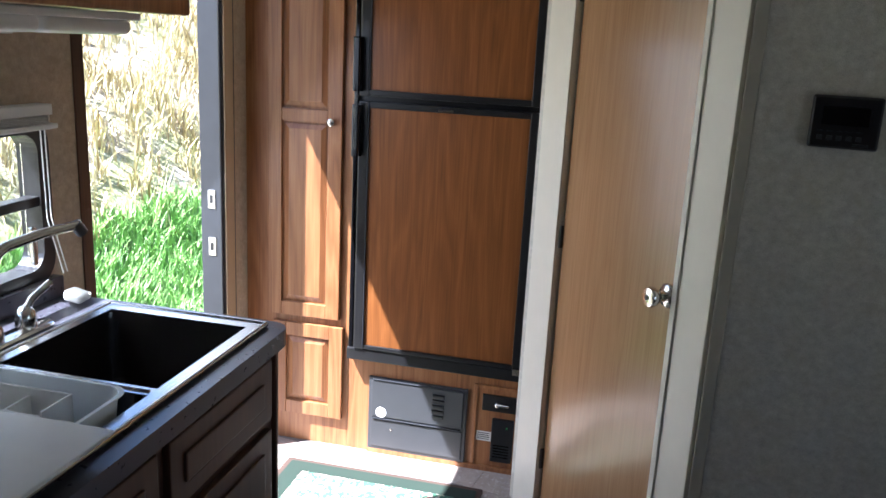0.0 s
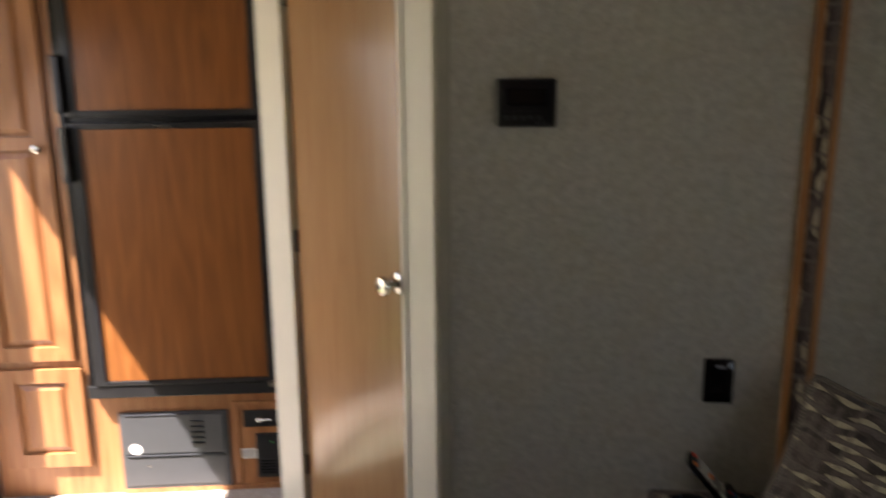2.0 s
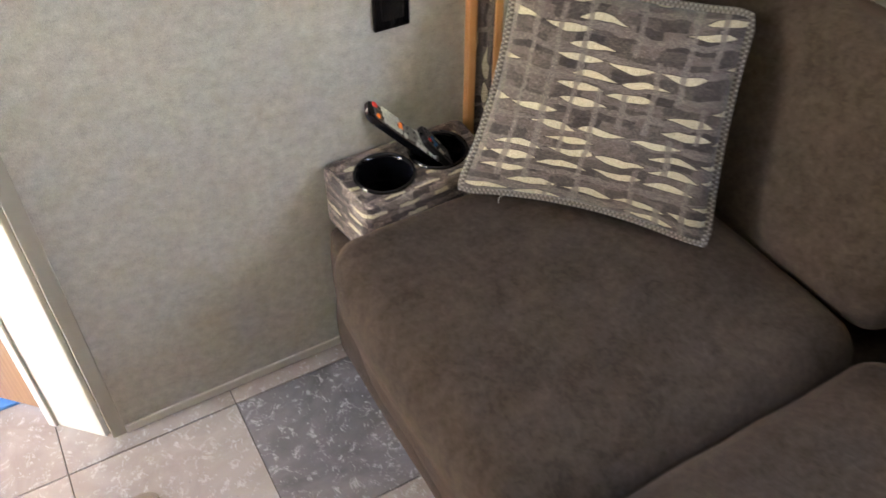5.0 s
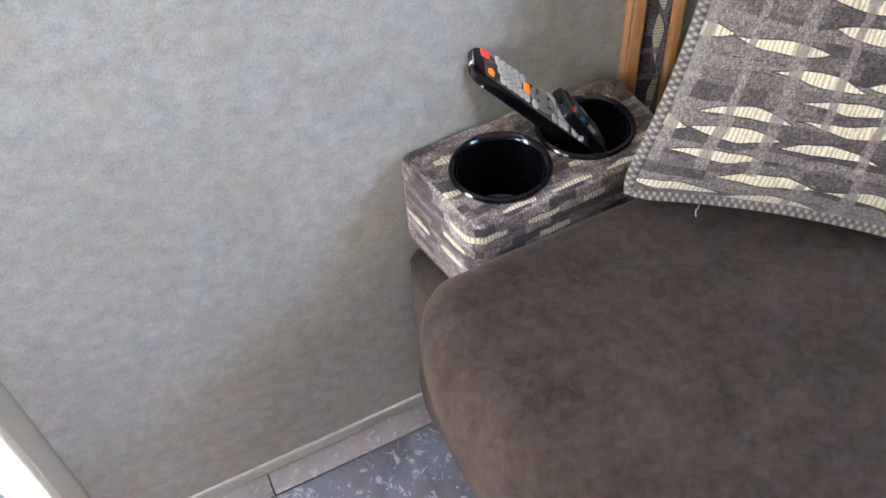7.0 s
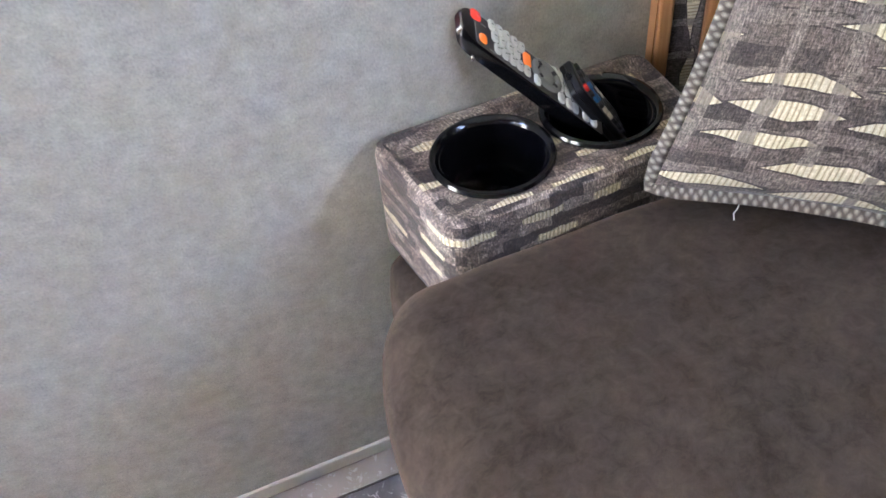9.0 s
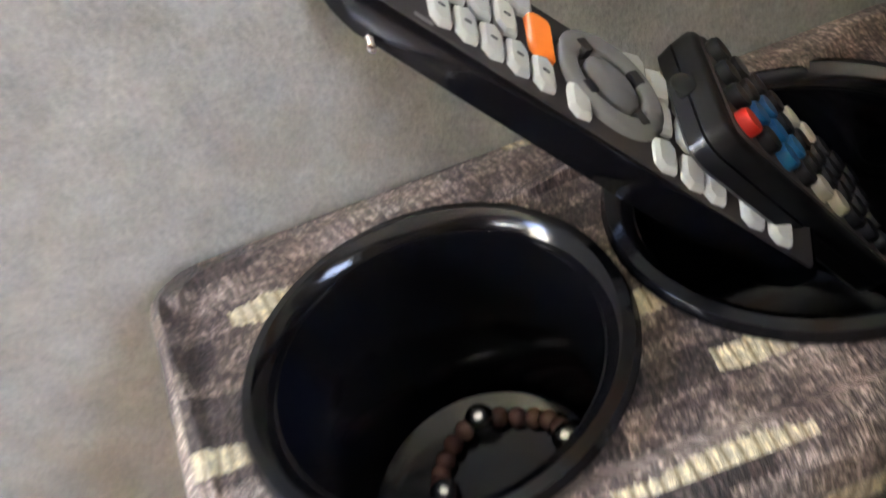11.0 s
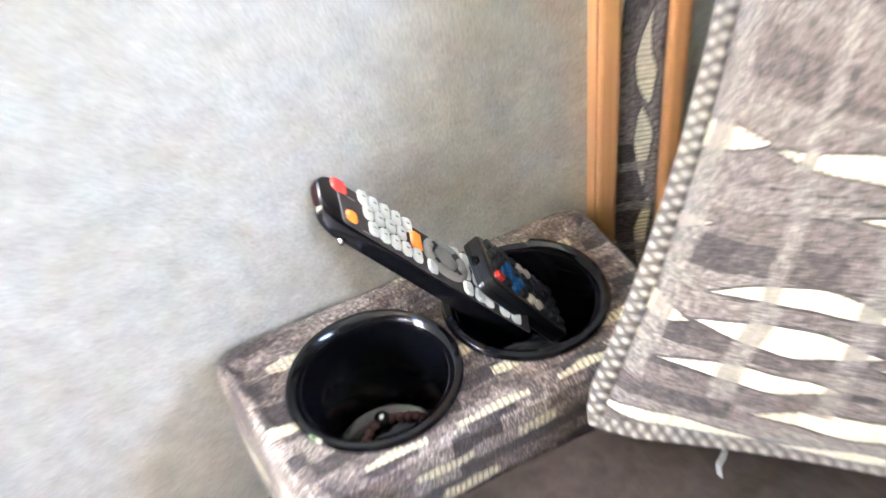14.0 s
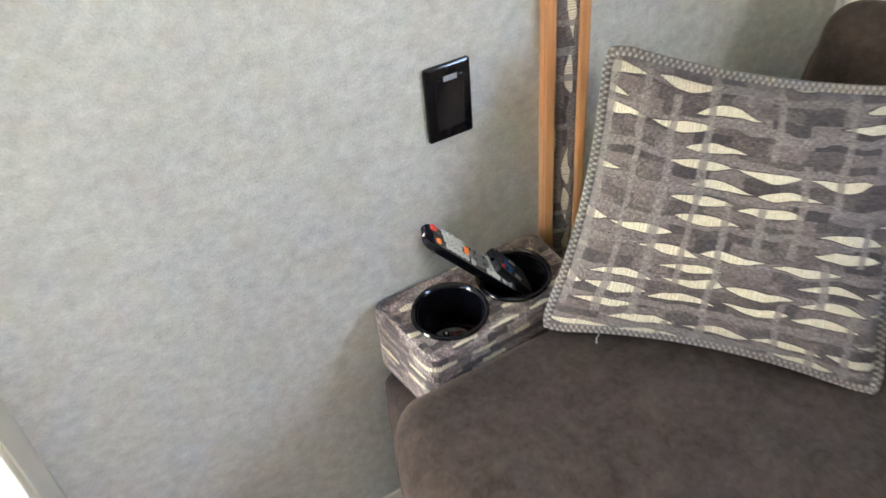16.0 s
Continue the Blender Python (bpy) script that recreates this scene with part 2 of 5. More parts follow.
def chenille(name):
    """Arm cloth: shiny taupe-brown chenille with dark broken rows and short ribbed cream bars."""
    n = Nodes(name)
    u, v, _ = n.split(n.place("UV"))
    wob = n.math("SUBTRACT", n.noise(n.join(n.math("MULTIPLY", u, 40), n.math("MULTIPLY", v, 40)), 1.0, 2), 0.5)
    fray = n.math("SUBTRACT", n.noise(n.join(n.math("MULTIPLY", u, 900), n.math("MULTIPLY", v, 120)), 1.0, 2, 0.7), 0.5)
    vv = n.math("ADD", v, n.math("ADD", n.math("MULTIPLY", wob, 0.008), n.math("MULTIPLY", fray, 0.004)))
    uu = n.math("MULTIPLY_ADD", wob, 0.006, u)
    patch = n.noise(n.join(n.math("MULTIPLY", u, 55), n.math("MULTIPLY", v, 90)), 1.0, 4, 0.7)
    dash = n.noise(n.join(n.math("MULTIPLY", u, 850), n.math("MULTIPLY", v, 190)), 1.0, 3, 0.75)
    fluff = n.noise(n.join(n.math("MULTIPLY", u, 420), n.math("MULTIPLY", v, 520), 4.0), 1.0, 3, 0.8)
    col = n.ramp(patch, (0.36, (0.052, 0.036, 0.030)), (0.5, (0.150, 0.112, 0.092)), (0.64, (0.26, 0.205, 0.170)))
    # Dark rows in broken lengths.
    r1 = n.math("FLOOR", n.math("DIVIDE", vv, 0.0115))
    s1 = n.math("MULTIPLY_ADD", n.white(n.join(r1, 2.9)), 6.0, n.math("DIVIDE", uu, 0.036))
    pick1 = n.white(n.join(n.math("FLOOR", s1), r1, 4.1))
    col = n.mix(n.math("MULTIPLY", n.math("LESS_THAN", pick1, 0.28), 0.8), col, (0.026, 0.018, 0.016))
    col = n.mix(n.math("MULTIPLY", n.math("GREATER_THAN", pick1, 0.78), 0.45), col, (0.36, 0.30, 0.25))
    # Cream bars.
    row_h = 0.027
    r2 = n.math("FLOOR", n.math("DIVIDE", vv, row_h))
    s2 = n.math("MULTIPLY_ADD", n.white(n.join(r2, 9.1)), 7.0, n.math("DIVIDE", uu, 0.070))
    pick2, pick3 = (n.white(n.join(n.math("FLOOR", s2), r2, k)) for k in (5.5, 8.5))
    cu = n.math("ABSOLUTE", n.math("SUBTRACT", n.math("FRACT", s2), 0.5))
    cv = n.math("ABSOLUTE", n.math("SUBTRACT", n.math("FRACT", n.math("DIVIDE", vv, row_h)), 0.5))
    bar = n.math("MULTIPLY", n.math("LESS_THAN", cu, n.math("MULTIPLY_ADD", pick3, 0.20, 0.20)), n.math("LESS_THAN", cv, n.math("MULTIPLY_ADD", cu, -0.20, 0.185)))
    bar = n.math("MULTIPLY", bar, n.math("LESS_THAN", pick2, 0.68))
    rib = n.math("MULTIPLY", n.math("PINGPONG", n.math("MULTIPLY_ADD", wob, 0.004, u), 0.0021), 476.0)
    cream = n.ramp(rib, (0.06, (0.30, 0.23, 0.12)), (0.30, (0.56, 0.49, 0.32)), (1.0, (0.74, 0.67, 0.48)))
    col = n.mix(bar, col, cream)
    t = n.math("ADD", n.math("MULTIPLY", dash, 0.55), n.math("MULTIPLY", fluff, 0.45))
    weak = n.mix(n.math("MULTIPLY", bar, 0.6), n.ramp(t, (0.36, 0.20), (0.50, 0.85), (0.60, 2.9)), (1.0, 1.0, 1.0))
    col = n.mix(1.0, col, weak, "MULTIPLY")
    n.bump(t, 0.8, 0.002)
    return n.done(col, 0.55, 0.0, Sheen_Weight=0.12)


def braid(name):
    """Twisted cord in grey and pale thread, along the length of a tube (u along it, v round it)."""
    n = Nodes(name)
    u, v, _ = n.split(n.place("UV"))
    a = n.math("PINGPONG", n.math("MULTIPLY_ADD", v, 0.0246, u), 0.0041)
    b = n.math("PINGPONG", n.math("MULTIPLY_ADD", v, -0.0246, u), 0.0041)
    f = n.math("MULTIPLY", n.math("MULTIPLY", a, 244.0), n.math("MULTIPLY", b, 244.0))
    f = n.math("MULTIPLY_ADD", n.math("SUBTRACT", n.noise(n.join(n.math("MULTIPLY", u, 900), n.math("MULTIPLY", v, 60)), 1.0, 2), 0.5), 0.5, f)
    col = n.ramp(f, (0.05, (0.085, 0.070, 0.058)), (0.35, (0.21, 0.185, 0.155)), (0.8, (0.36, 0.325, 0.28)))
    n.bump(f, 0.7, 0.0015)
    return n.done(col, 0.8)


def stone_tile(name, low, high, low_vein, high_vein):
    """Marbled vinyl tile, each of its own tone."""
    n = Nodes(name)
    at = n.place()
    c = n.chance()
    shift = n.tree.nodes.new("ShaderNodeVectorMath")
    shift.operation = "ADD"
    n.put(shift.inputs[0], at), n.put(shift.inputs[1], n.join(n.math("MULTIPLY", c, 37.0), n.math("MULTIPLY", c, 91.0)))
    at = shift.outputs[0]
    cloud, vein, speck = n.noise(at, 6, 5, 0.65, 1.2), n.noise(at, 15, 5, 0.62, 2.4), n.noise(at, 110, 3, 0.7)
    tone = n.mix(c, low, high)
    col = n.mix(n.ramp(cloud, (0.3, 0.0), (0.7, 1.0)), tone, n.mix(c, low_vein, high_vein))
    line = n.math("ABSOLUTE", n.math("SUBTRACT", vein, 0.5))
    broken = n.ramp(n.noise(at, 42, 3, 0.7, 0.6), (0.50, 0.0), (0.60, 1.0))
    col = n.mix(n.math("MULTIPLY", broken, n.ramp(line, (0.0, 0.8), (0.045, 0.0))), col, (0.62, 0.60, 0.58))
    col = n.mix(n.ramp(n.noise(at, 75, 2, 0.6), (0.68, 0.0), (0.72, 0.7)), col, (0.66, 0.64, 0.62))
    col = n.mix(n.ramp(speck, (0.66, 0.0), (0.76, 0.45)), col, (0.10, 0.09, 0.085))
    n.bump(n.math("ADD", vein, speck), 0.12, 0.001)
    return n.done(col, n.math("MULTIPLY_ADD", speck, 0.25, 0.24))


def glass(name, tint=(0.9, 0.95, 0.95), rough=0.0):
    n = Nodes(name)
    return n.done(tint, rough, 0.0, Transmission_Weight=1.0, IOR=1.45)


WALL = wall_paper("pale_vinyl_wall", (0.55, 0.54, 0.49))
WALL_TAN = wall_paper("tan_vinyl_wall", (0.43, 0.34, 0.25))
CEIL = plain("white_ceiling_board", (0.74, 0.72, 0.67), 0.6)
JAMB = plain("cream_painted_trim", (0.68, 0.65, 0.57), 0.45, vary=0.06)
OAK = wood("oak_cabinet", (0.150, 0.055, 0.020), (0.33, 0.140, 0.053), (0.47, 0.225, 0.096), figure=0.7)
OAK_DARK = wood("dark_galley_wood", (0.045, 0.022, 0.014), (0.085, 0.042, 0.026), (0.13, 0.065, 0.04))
CHERRY = wood("fridge_cherry_panel", (0.105, 0.033, 0.008), (0.215, 0.075, 0.018), (0.32, 0.125, 0.036), 0.36)
MAPLE = wood("bath_door_laminate", (0.24, 0.13, 0.06), (0.36, 0.205, 0.10), (0.46, 0.27, 0.135), 0.20, figure=0.35)
HONEY = wood("honey_trim", (0.30, 0.13, 0.045), (0.48, 0.235, 0.09), (0.60, 0.33, 0.15), 0.35)
BLACK = plain("black_plastic", (0.012, 0.012, 0.013), 0.32, vary=0.2)
BLACK_GLOSS = plain("glossy_black_plastic", (0.004, 0.004, 0.005), 0.14, vary=0.2, bump=0.02)
CHARCOAL = plain("charcoal_metal", (0.045, 0.047, 0.052), 0.42)
FRAME_GREY = plain("grey_aluminium_frame", (0.040, 0.043, 0.050), 0.42, 0.3)
CHROME = plain("brushed_nickel", (0.62, 0.60, 0.56), 0.16, 1.0, vary=0.08)
STEEL = plain("sink_steel", (0.50, 0.49, 0.47), 0.24, 1.0, vary=0.1)
# Steel bowls: their dark reflections and shade are painted in as near-black.
SHADED_STEEL = plain("shaded_sink_steel", (0.016, 0.014, 0.013), 0.18, 0.2)
COUNTER = plain("dark_laminate_worktop", (0.046, 0.046, 0.060), 0.30, vary=0.2, scale=60)
WHITE_PL = plain("white_plastic", (0.72, 0.72, 0.70), 0.38, vary=0.05)
BLUE_GREY = plain("pale_blue_tub_plastic", (0.76, 0.81, 0.86), 0.4, vary=0.05)
SOFA = plush("brown_microfibre", (0.020, 0.0140, 0.0102), (0.076, 0.056, 0.0425))
WEAVE = weave("jacquard_pillow_fabric", 0.95, False, (0.72, 0.69, 0.675), 0.58)
WEAVE_ARM = chenille("jacquard_arm_fabric")
WEAVE_STRIP = weave("jacquard_strip_fabric", 0.9, True, (0.9, 0.88, 0.9))
CORD = braid("braided_cord")
TILE = stone_tile("beige_marbled_tile", (0.26, 0.215, 0.175), (0.36, 0.305, 0.26), (0.40, 0.35, 0.31), (0.50, 0.44, 0.39))
TILE_GREY = stone_tile("grey_marbled_tile", (0.095, 0.088, 0.092), (0.17, 0.15, 0.14), (0.24, 0.225, 0.225), (0.30, 0.27, 0.25))
GROUT = plain("tile_joint", (0.10, 0.085, 0.07), 0.8)
GLASS = glass("window_glass")
GRASS = plain("green_grass", (0.10, 0.24, 0.035), 0.5, vary=0.45, scale=3.0)
CURTAIN = plain("gold_curtain_cloth", (0.33, 0.21, 0.085), 0.8, vary=0.2, scale=30)


# ---- building blocks ----
FRAME = Matrix.Identity(4)      # the frame that things are laid out in: the room's, or the galley's


def thing(name, label, category, at=(0, 0, 0), group="", kind=""):
    """A thing's own Empty at its base; its parts are laid under it in world coordinates."""
    ob = new(name)
    ob.location = FRAME @ Vector(at)
    ob.empty_display_size = 0.05
    return tagged(ob, label, category, group, kind)


def part(name, bm, material, parent=None, label="", smooth=False, kind=""):
    """Links a bmesh as one mesh object, under a thing or under a part."""
    me = bpy.data.meshes.new(name)
    bm.transform(FRAME)
    bmesh.ops.recalc_face_normals(bm, faces=bm.faces)
    bm.to_mesh(me)
    bm.free()
    me.materials.append(material)
    if smooth:
        me.shade_smooth()
        me.set_sharp_from_angle(angle=0.75)
    ob = new(name, me)
    if parent is not None:
        ob.parent = parent
        base = parent
        shift = Vector((0, 0, 0))
        while base is not None:
            shift = shift + base.location
            base = base.parent
        if parent.parent is None:
            ob.matrix_parent_inverse = Matrix.Translation(-shift)
    return tagged(ob, label, kind=kind)


def structure(name, bm, material, label, category, smooth=False):
    ob = part(name, bm, material, None, label, smooth, "structure")
    return tagged(ob, category=category)


def box(lo, hi, bevel=0.0, bm=None, turn=None, seg=2):
    """A box with softened edges, added to bm."""
    own = bmesh.new()
    bmesh.ops.create_cube(own, size=1)
    mid = [(a + b) / 2 for a, b in zip(lo, hi)]
    for v in own.verts:
        v.co = Vector([m + c * (b - a) for m, c, a, b in zip(mid, v.co, lo, hi)])
    if bevel:
        bmesh.ops.bevel(own, geom=own.edges[:], offset=bevel, segments=seg, affect="EDGES", profile=0.6)
    if turn is not None:
        own.transform(turn)
    if bm is None:
        return own
    me = bpy.data.meshes.new("tmp")
    own.to_mesh(me)
    own.free()
    bm.from_mesh(me)
    bpy.data.meshes.remove(me)
    return bm


def lathe(profile, steps=40, bm=None, turn=None, hollow=False):
    """A turned body from (radius, height) pairs round z."""
    bm = bm or bmesh.new()
    rings = []
    for r, z in profile:
        ring = []
        for k in range(steps):
            a = 2 * math.pi * k / steps
            co = Vector((r * math.cos(a), r * math.sin(a), z))
            ring.append(bm.verts.new(turn @ co if turn is not None else co))
        rings.append(ring)
    for a, b in zip(rings, rings[1:]):
        for k in range(steps):
            bm.faces.new((a[k], a[(k + 1) % steps], b[(k + 1) % steps], b[k]))
    for ring in (rings[-1:] if hollow else (rings[0], rings[-1])):
        bm.faces.new(ring)
    return bm


def tube(points, radius, sides=10, closed=False, bm=None):
    """A round cord or pipe along points; u runs along it, v round it."""
    bm = bm or bmesh.new()
    uv = bm.loops.layers.uv.verify()
    pts = [Vector(p) for p in points]
    n = len(pts)
    rings, run, length = [], [], 0.0
    side = None
    for i, p in enumerate(pts):
        ahead = pts[(i + 1) % n] if closed or i < n - 1 else p
        back = pts[i - 1] if closed or i > 0 else p
        way = (ahead - back).normalized()
        if side is None:
            side = way.orthogonal().normalized()
        side = (side - way * side.dot(way)).normalized()
        up = way.cross(side)
        rings.append([bm.verts.new(p + radius * (math.cos(a) * side + math.sin(a) * up)) for a in (2 * math.pi * k / sides for k in range(sides))])
        if i:
            length += (p - pts[i - 1]).length
        run.append(length)
    for i in range(n if closed else n - 1):
        j = (i + 1) % n
        end = run[j] if j else length + (pts[0] - pts[-1]).length
        for k in range(sides):
            m = (k + 1) % sides
            f = bm.faces.new((rings[i][k], rings[j][k], rings[j][m], rings[i][m]))
            for loop, (a, b) in zip(f.loops, ((run[i], k), (end, k), (end, k + 1), (run[i], k + 1))):
                loop[uv].uv = (a, b / sides)
    if not closed:
        bm.faces.new(rings[0]), bm.faces.new(rings[-1])
    return bm


def box_uv(bm):
    """Lays the cloth on in metres, by the side that each face looks to."""
    uv = bm.loops.layers.uv.verify()
    bm.normal_update()
    for f in bm.faces:
        n = [abs(c) for c in f.normal]
        for loop in f.loops:
            x, y, z = loop.vert.co
            loop[uv].uv = (x, z) if n[1] >= max(n[0], n[2]) else (y, z) if n[0] >= n[2] else (x, y)
    return bm


def cushion(lo, hi, r, crown=0.0, cuts=16, wrinkle=0.0):
    """A stuffed block: rounded all round, with a crowned top."""
    bm = bmesh.new()
    bmesh.ops.create_cube(bm, size=2)
    bmesh.ops.subdivide_edges(bm, edges=bm.edges[:], cuts=cuts, use_grid_fill=True)
    lo, hi = Vector(lo), Vector(hi)
    mid, half = (lo + hi) / 2, (hi - lo) / 2
    for v in bm.verts:
        c = Vector([math.copysign(1 - (1 - abs(q)) ** 1.6, q) for q in v.co])
        p = Vector([q * h for q, h in zip(c, half)])
        inner = Vector([max(-(h - r), min(h - r, q)) for q, h in zip(p, half)])
        d = p - inner
        if d.length > 1e-9:
            p = inner + d.normalized() * r
        if crown and v.co.z > -0.2:
            p.z += crown * (1 - c.x**2) * (1 - c.y**2) * max(0, (v.co.z + 0.2) / 1.2)
        if wrinkle:
            p += wrinkle * noise.noise_vector((p + mid) * 9.0)
        v.co = mid + p
    return bm


def rounded(w, d, r, steps=6):
    """A rounded outline, centred, as (x, y) pairs."""
    out = []
    for cx, cy, a0 in ((w / 2 - r, d / 2 - r, 0), (-w / 2 + r, d / 2 - r, 90), (-w / 2 + r, -d / 2 + r, 180), (w / 2 - r, -d / 2 + r, 270)):
        for k in range(steps + 1):
            a = radians(a0 + 90 * k / steps)
            out.append((cx + r * math.cos(a), cy + r * math.sin(a)))
    return out


def slab(outline, levels, bm=None, turn=None, caps=True):
    """Stacks outlines: levels are (height, inset) pairs; the outline is a list of (x, y) round the origin."""
    bm = bm or bmesh.new()
    xs, ys = [p[0] for p in outline], [p[1] for p in outline]
    w, d = max(xs) - min(xs), max(ys) - min(ys)
    rings = []
    for z, inset in levels:
        ring = []
        for x, y in outline:
            co = Vector((x * (1 - 2 * inset / w), y * (1 - 2 * inset / d), z))
            ring.append(bm.verts.new(turn @ co if turn is not None else co))
        rings.append(ring)
    n = len(outline)
    for a, b in zip(rings, rings[1:]):
        for k in range(n):
            bm.faces.new((a[k], a[(k + 1) % n], b[(k + 1) % n], b[k]))
    if caps:
        bm.faces.new(rings[0]), bm.faces.new(rings[-1])
    return bm


def frame_of(origin, right, up):
    """A pose with x along right and z along up."""
    x, z = Vector(right).normalized(), Vector(up)
    z = (z - x * z.dot(x)).normalized()
    y = z.cross(x)
    m = Matrix((x, y, z)).transposed().to_4x4()
    m.translation = Vector(origin)
    return m


# ---- shell ----
XR, XS = 0.852, 1.45                     # slide opening, slide's outer wall
YB, YS, YE = -4.0, -0.030, -2.35        # end behind, slide's end walls
TOP = 2.05

floor = structure("floor", box((-2.2, YB, -0.06), (XS + 0.05, 1.4, -0.004)), GROUT, "marbled grey-brown vinyl tile floor of a camper", "floor")
structure("ceiling", box((-1.45, YB - 0.05, TOP), (XS + 0.1, 1.45, TOP + 0.05)), CEIL, "plain white camper ceiling panel", "ceiling")

# Partition with the thermostat and the outlet, and its cream corner edging.
structure("wall_partition", box((0.012, 0.0, 0.0), (XR + 0.02, 0.05, TOP), 0.001), WALL, "pale beige textured vinyl partition wall", "wall")
structure("trim_partition_base", box((0.03, -0.006, 0.0), (XR, 0.0, 0.024), 0.003), JAMB, "thin beige base moulding along the partition", "trim")
structure("trim_partition_edge", box((0.0, -0.005, 0.0), (0.030, 0.02, TOP), 0.003), plain("beige_edge_strip", (0.42, 0.40, 0.33), 0.5), "beige vinyl corner strip on the partition's edge", "trim")

# Angled bathroom wall: its own frame runs from the partition's edge, s along it and n out of it.
BATH = frame_of((0.0, 0.0, 0.0), (-1, 1, 0), (0, 0, 1))


def bath_box(s0, s1, n0, n1, z0, z1, bevel=0.002, bm=None):
    return box((s0, n0, z0), (s1, n1, z1), bevel, bm, BATH)


structure("wall_bath", bath_box(-0.0, 0.146, -0.05, -0.012, 0, TOP, 0, bath_box(0.742, 0.95, -0.05, -0.012, 0, TOP, 0, bath_box(0.0, 0.95, -0.05, -0.012, 1.93, TOP, 0))), WALL, "angled beige bathroom wall", "wall")
structure("trim_bath_door_near", bath_box(0.012, 0.146, -0.012, 0.004, 0, TOP, 0.003), JAMB, "cream painted casing beside the bathroom door", "trim")
structure("trim_bath_door_far", bath_box(0.742, 0.90, -0.012, 0.004, 0, TOP, 0.003), JAMB, "cream painted casing beside the bathroom door", "trim")
structure("trim_bath_door_head", bath_box(0.146, 0.742, -0.012, 0.004, 1.93, TOP, 0.003), JAMB, "cream painted casing over the bathroom door", "trim")
bead = bath_box(0.128, 0.147, 0.004, 0.010, 0, 1.94, 0.002)
structure("trim_bath_door_stop", bath_box(0.742, 0.760, 0.004, 0.010, 0, 1.94, 0.002, bead), JAMB, "narrow cream bead round the bathroom door", "trim")


def bath_door():
    door = thing("bathroom_door", "closed tan wood-grain laminate bathroom door with round knob", "door", BATH @ Vector((0.45, -0.03, 0)))
    part("door_leaf", bath_box(0.150, 0.737, -0.044, -0.014, 0.018, 1.925, 0.002), MAPLE, door)
    for z in (0.264, 1.045, 1.80):
        hinge = box((0.736, -0.016, z - 0.036), (0.7415, -0.004, z + 0.036), 0.001, None, BATH)
        part("hinge", tube([BATH @ Vector((0.739, -0.006, z - 0.036)), BATH @ Vector((0.739, -0.006, z + 0.036))], 0.005, 10, False, hinge), CHARCOAL, door, "dark metal hinge")
    at = BATH @ Matrix.Translation((0.188, -0.0135, 1.02)) @ Matrix.Rotation(radians(-90), 4, "X")
    rose = part("door_knob", lathe([(0.033, 0), (0.033, 0.004), (0.029, 0.009), (0.014, 0.012), (0.0125, 0.030), (0.018, 0.036), (0.026, 0.046), (0.0275, 0.056), (0.024, 0.064), (0.012, 0.067), (0.004, 0.067)], 36, None, at), CHROME, door, "brushed nickel round knob", True)
    part("knob_button", lathe([(0.007, 0.066), (0.007, 0.070), (0.003, 0.0705)], 16, None, at), CHARCOAL, rose)
    part("latch_plate", bath_box(0.146, 0.151, -0.030, -0.004, 0.985, 1.055, 0.001), CHARCOAL, door, "dark strike plate")


bath_door()

# Fridge wall, turned a little; q runs along it to the slide's side and n out of it into the room.
FW = frame_of((-0.70, 0.835, 0.0), (0.986, 0.168, 0), (0, 0, 1))


def fw_box(q0, q1, n0, n1, z0, z1, bevel=0.002, bm=None):
    return box((q0, -n1, z0), (q1, -n0, z1), bevel, bm, FW)


def raised_door(name, parent, q0, q1, z0, z1, mat, rails, stile=0.055, n0=0.002):
    """A frame-and-panel door: stiles, rails and raised panels in one leaf."""
    top = n0 + 0.018
    door = part(name, fw_box(q0 + 0.003, q1 - 0.003, n0 - 0.001, n0 + 0.003, z0 + 0.003, z1 - 0.003, 0.0005), mat, parent)
    part("stile", fw_box(q0, q0 + stile, n0, top, z0, z1, 0.003), mat, door)
    part("stile", fw_box(q1 - stile, q1, n0, top, z0, z1, 0.003), mat, door)
    levels = [z0, *rails, z1]
    for k, z in enumerate(levels):
        a, b = (z, z + stile) if k == 0 else (z - stile, z) if k == len(levels) - 1 else (z - 0.024, z + 0.024)
        part("rail", fw_box(q0 + stile, q1 - stile, n0, top - 0.0005, a, b, 0.003), mat, door)
    for k, (a, b) in enumerate(zip(levels, levels[1:])):
        lo = a + (stile if k == 0 else 0.024)
        hi = b - (stile if k == len(levels) - 2 else 0.024)
        panel = fw_box(q0 + stile, q1 - stile, n0, n0 + 0.006, lo, hi, 0.001)
        w, h = q1 - q0 - 2 * stile, hi - lo
        mid = FW @ Matrix.Translation(((q0 + q1) / 2, -(n0 + 0.006), (lo + hi) / 2)) @ Matrix.Rotation(radians(90), 4, "X")
        slab([(w / 2, h / 2), (-w / 2, h / 2), (-w / 2, -h / 2), (w / 2, -h / 2)], [(0.0, 0.004), (0.0, 0.009), (0.008, 0.028), (0.008, 0.03)], panel, mid)
        part("raised_panel", panel, mat, door)
    return door


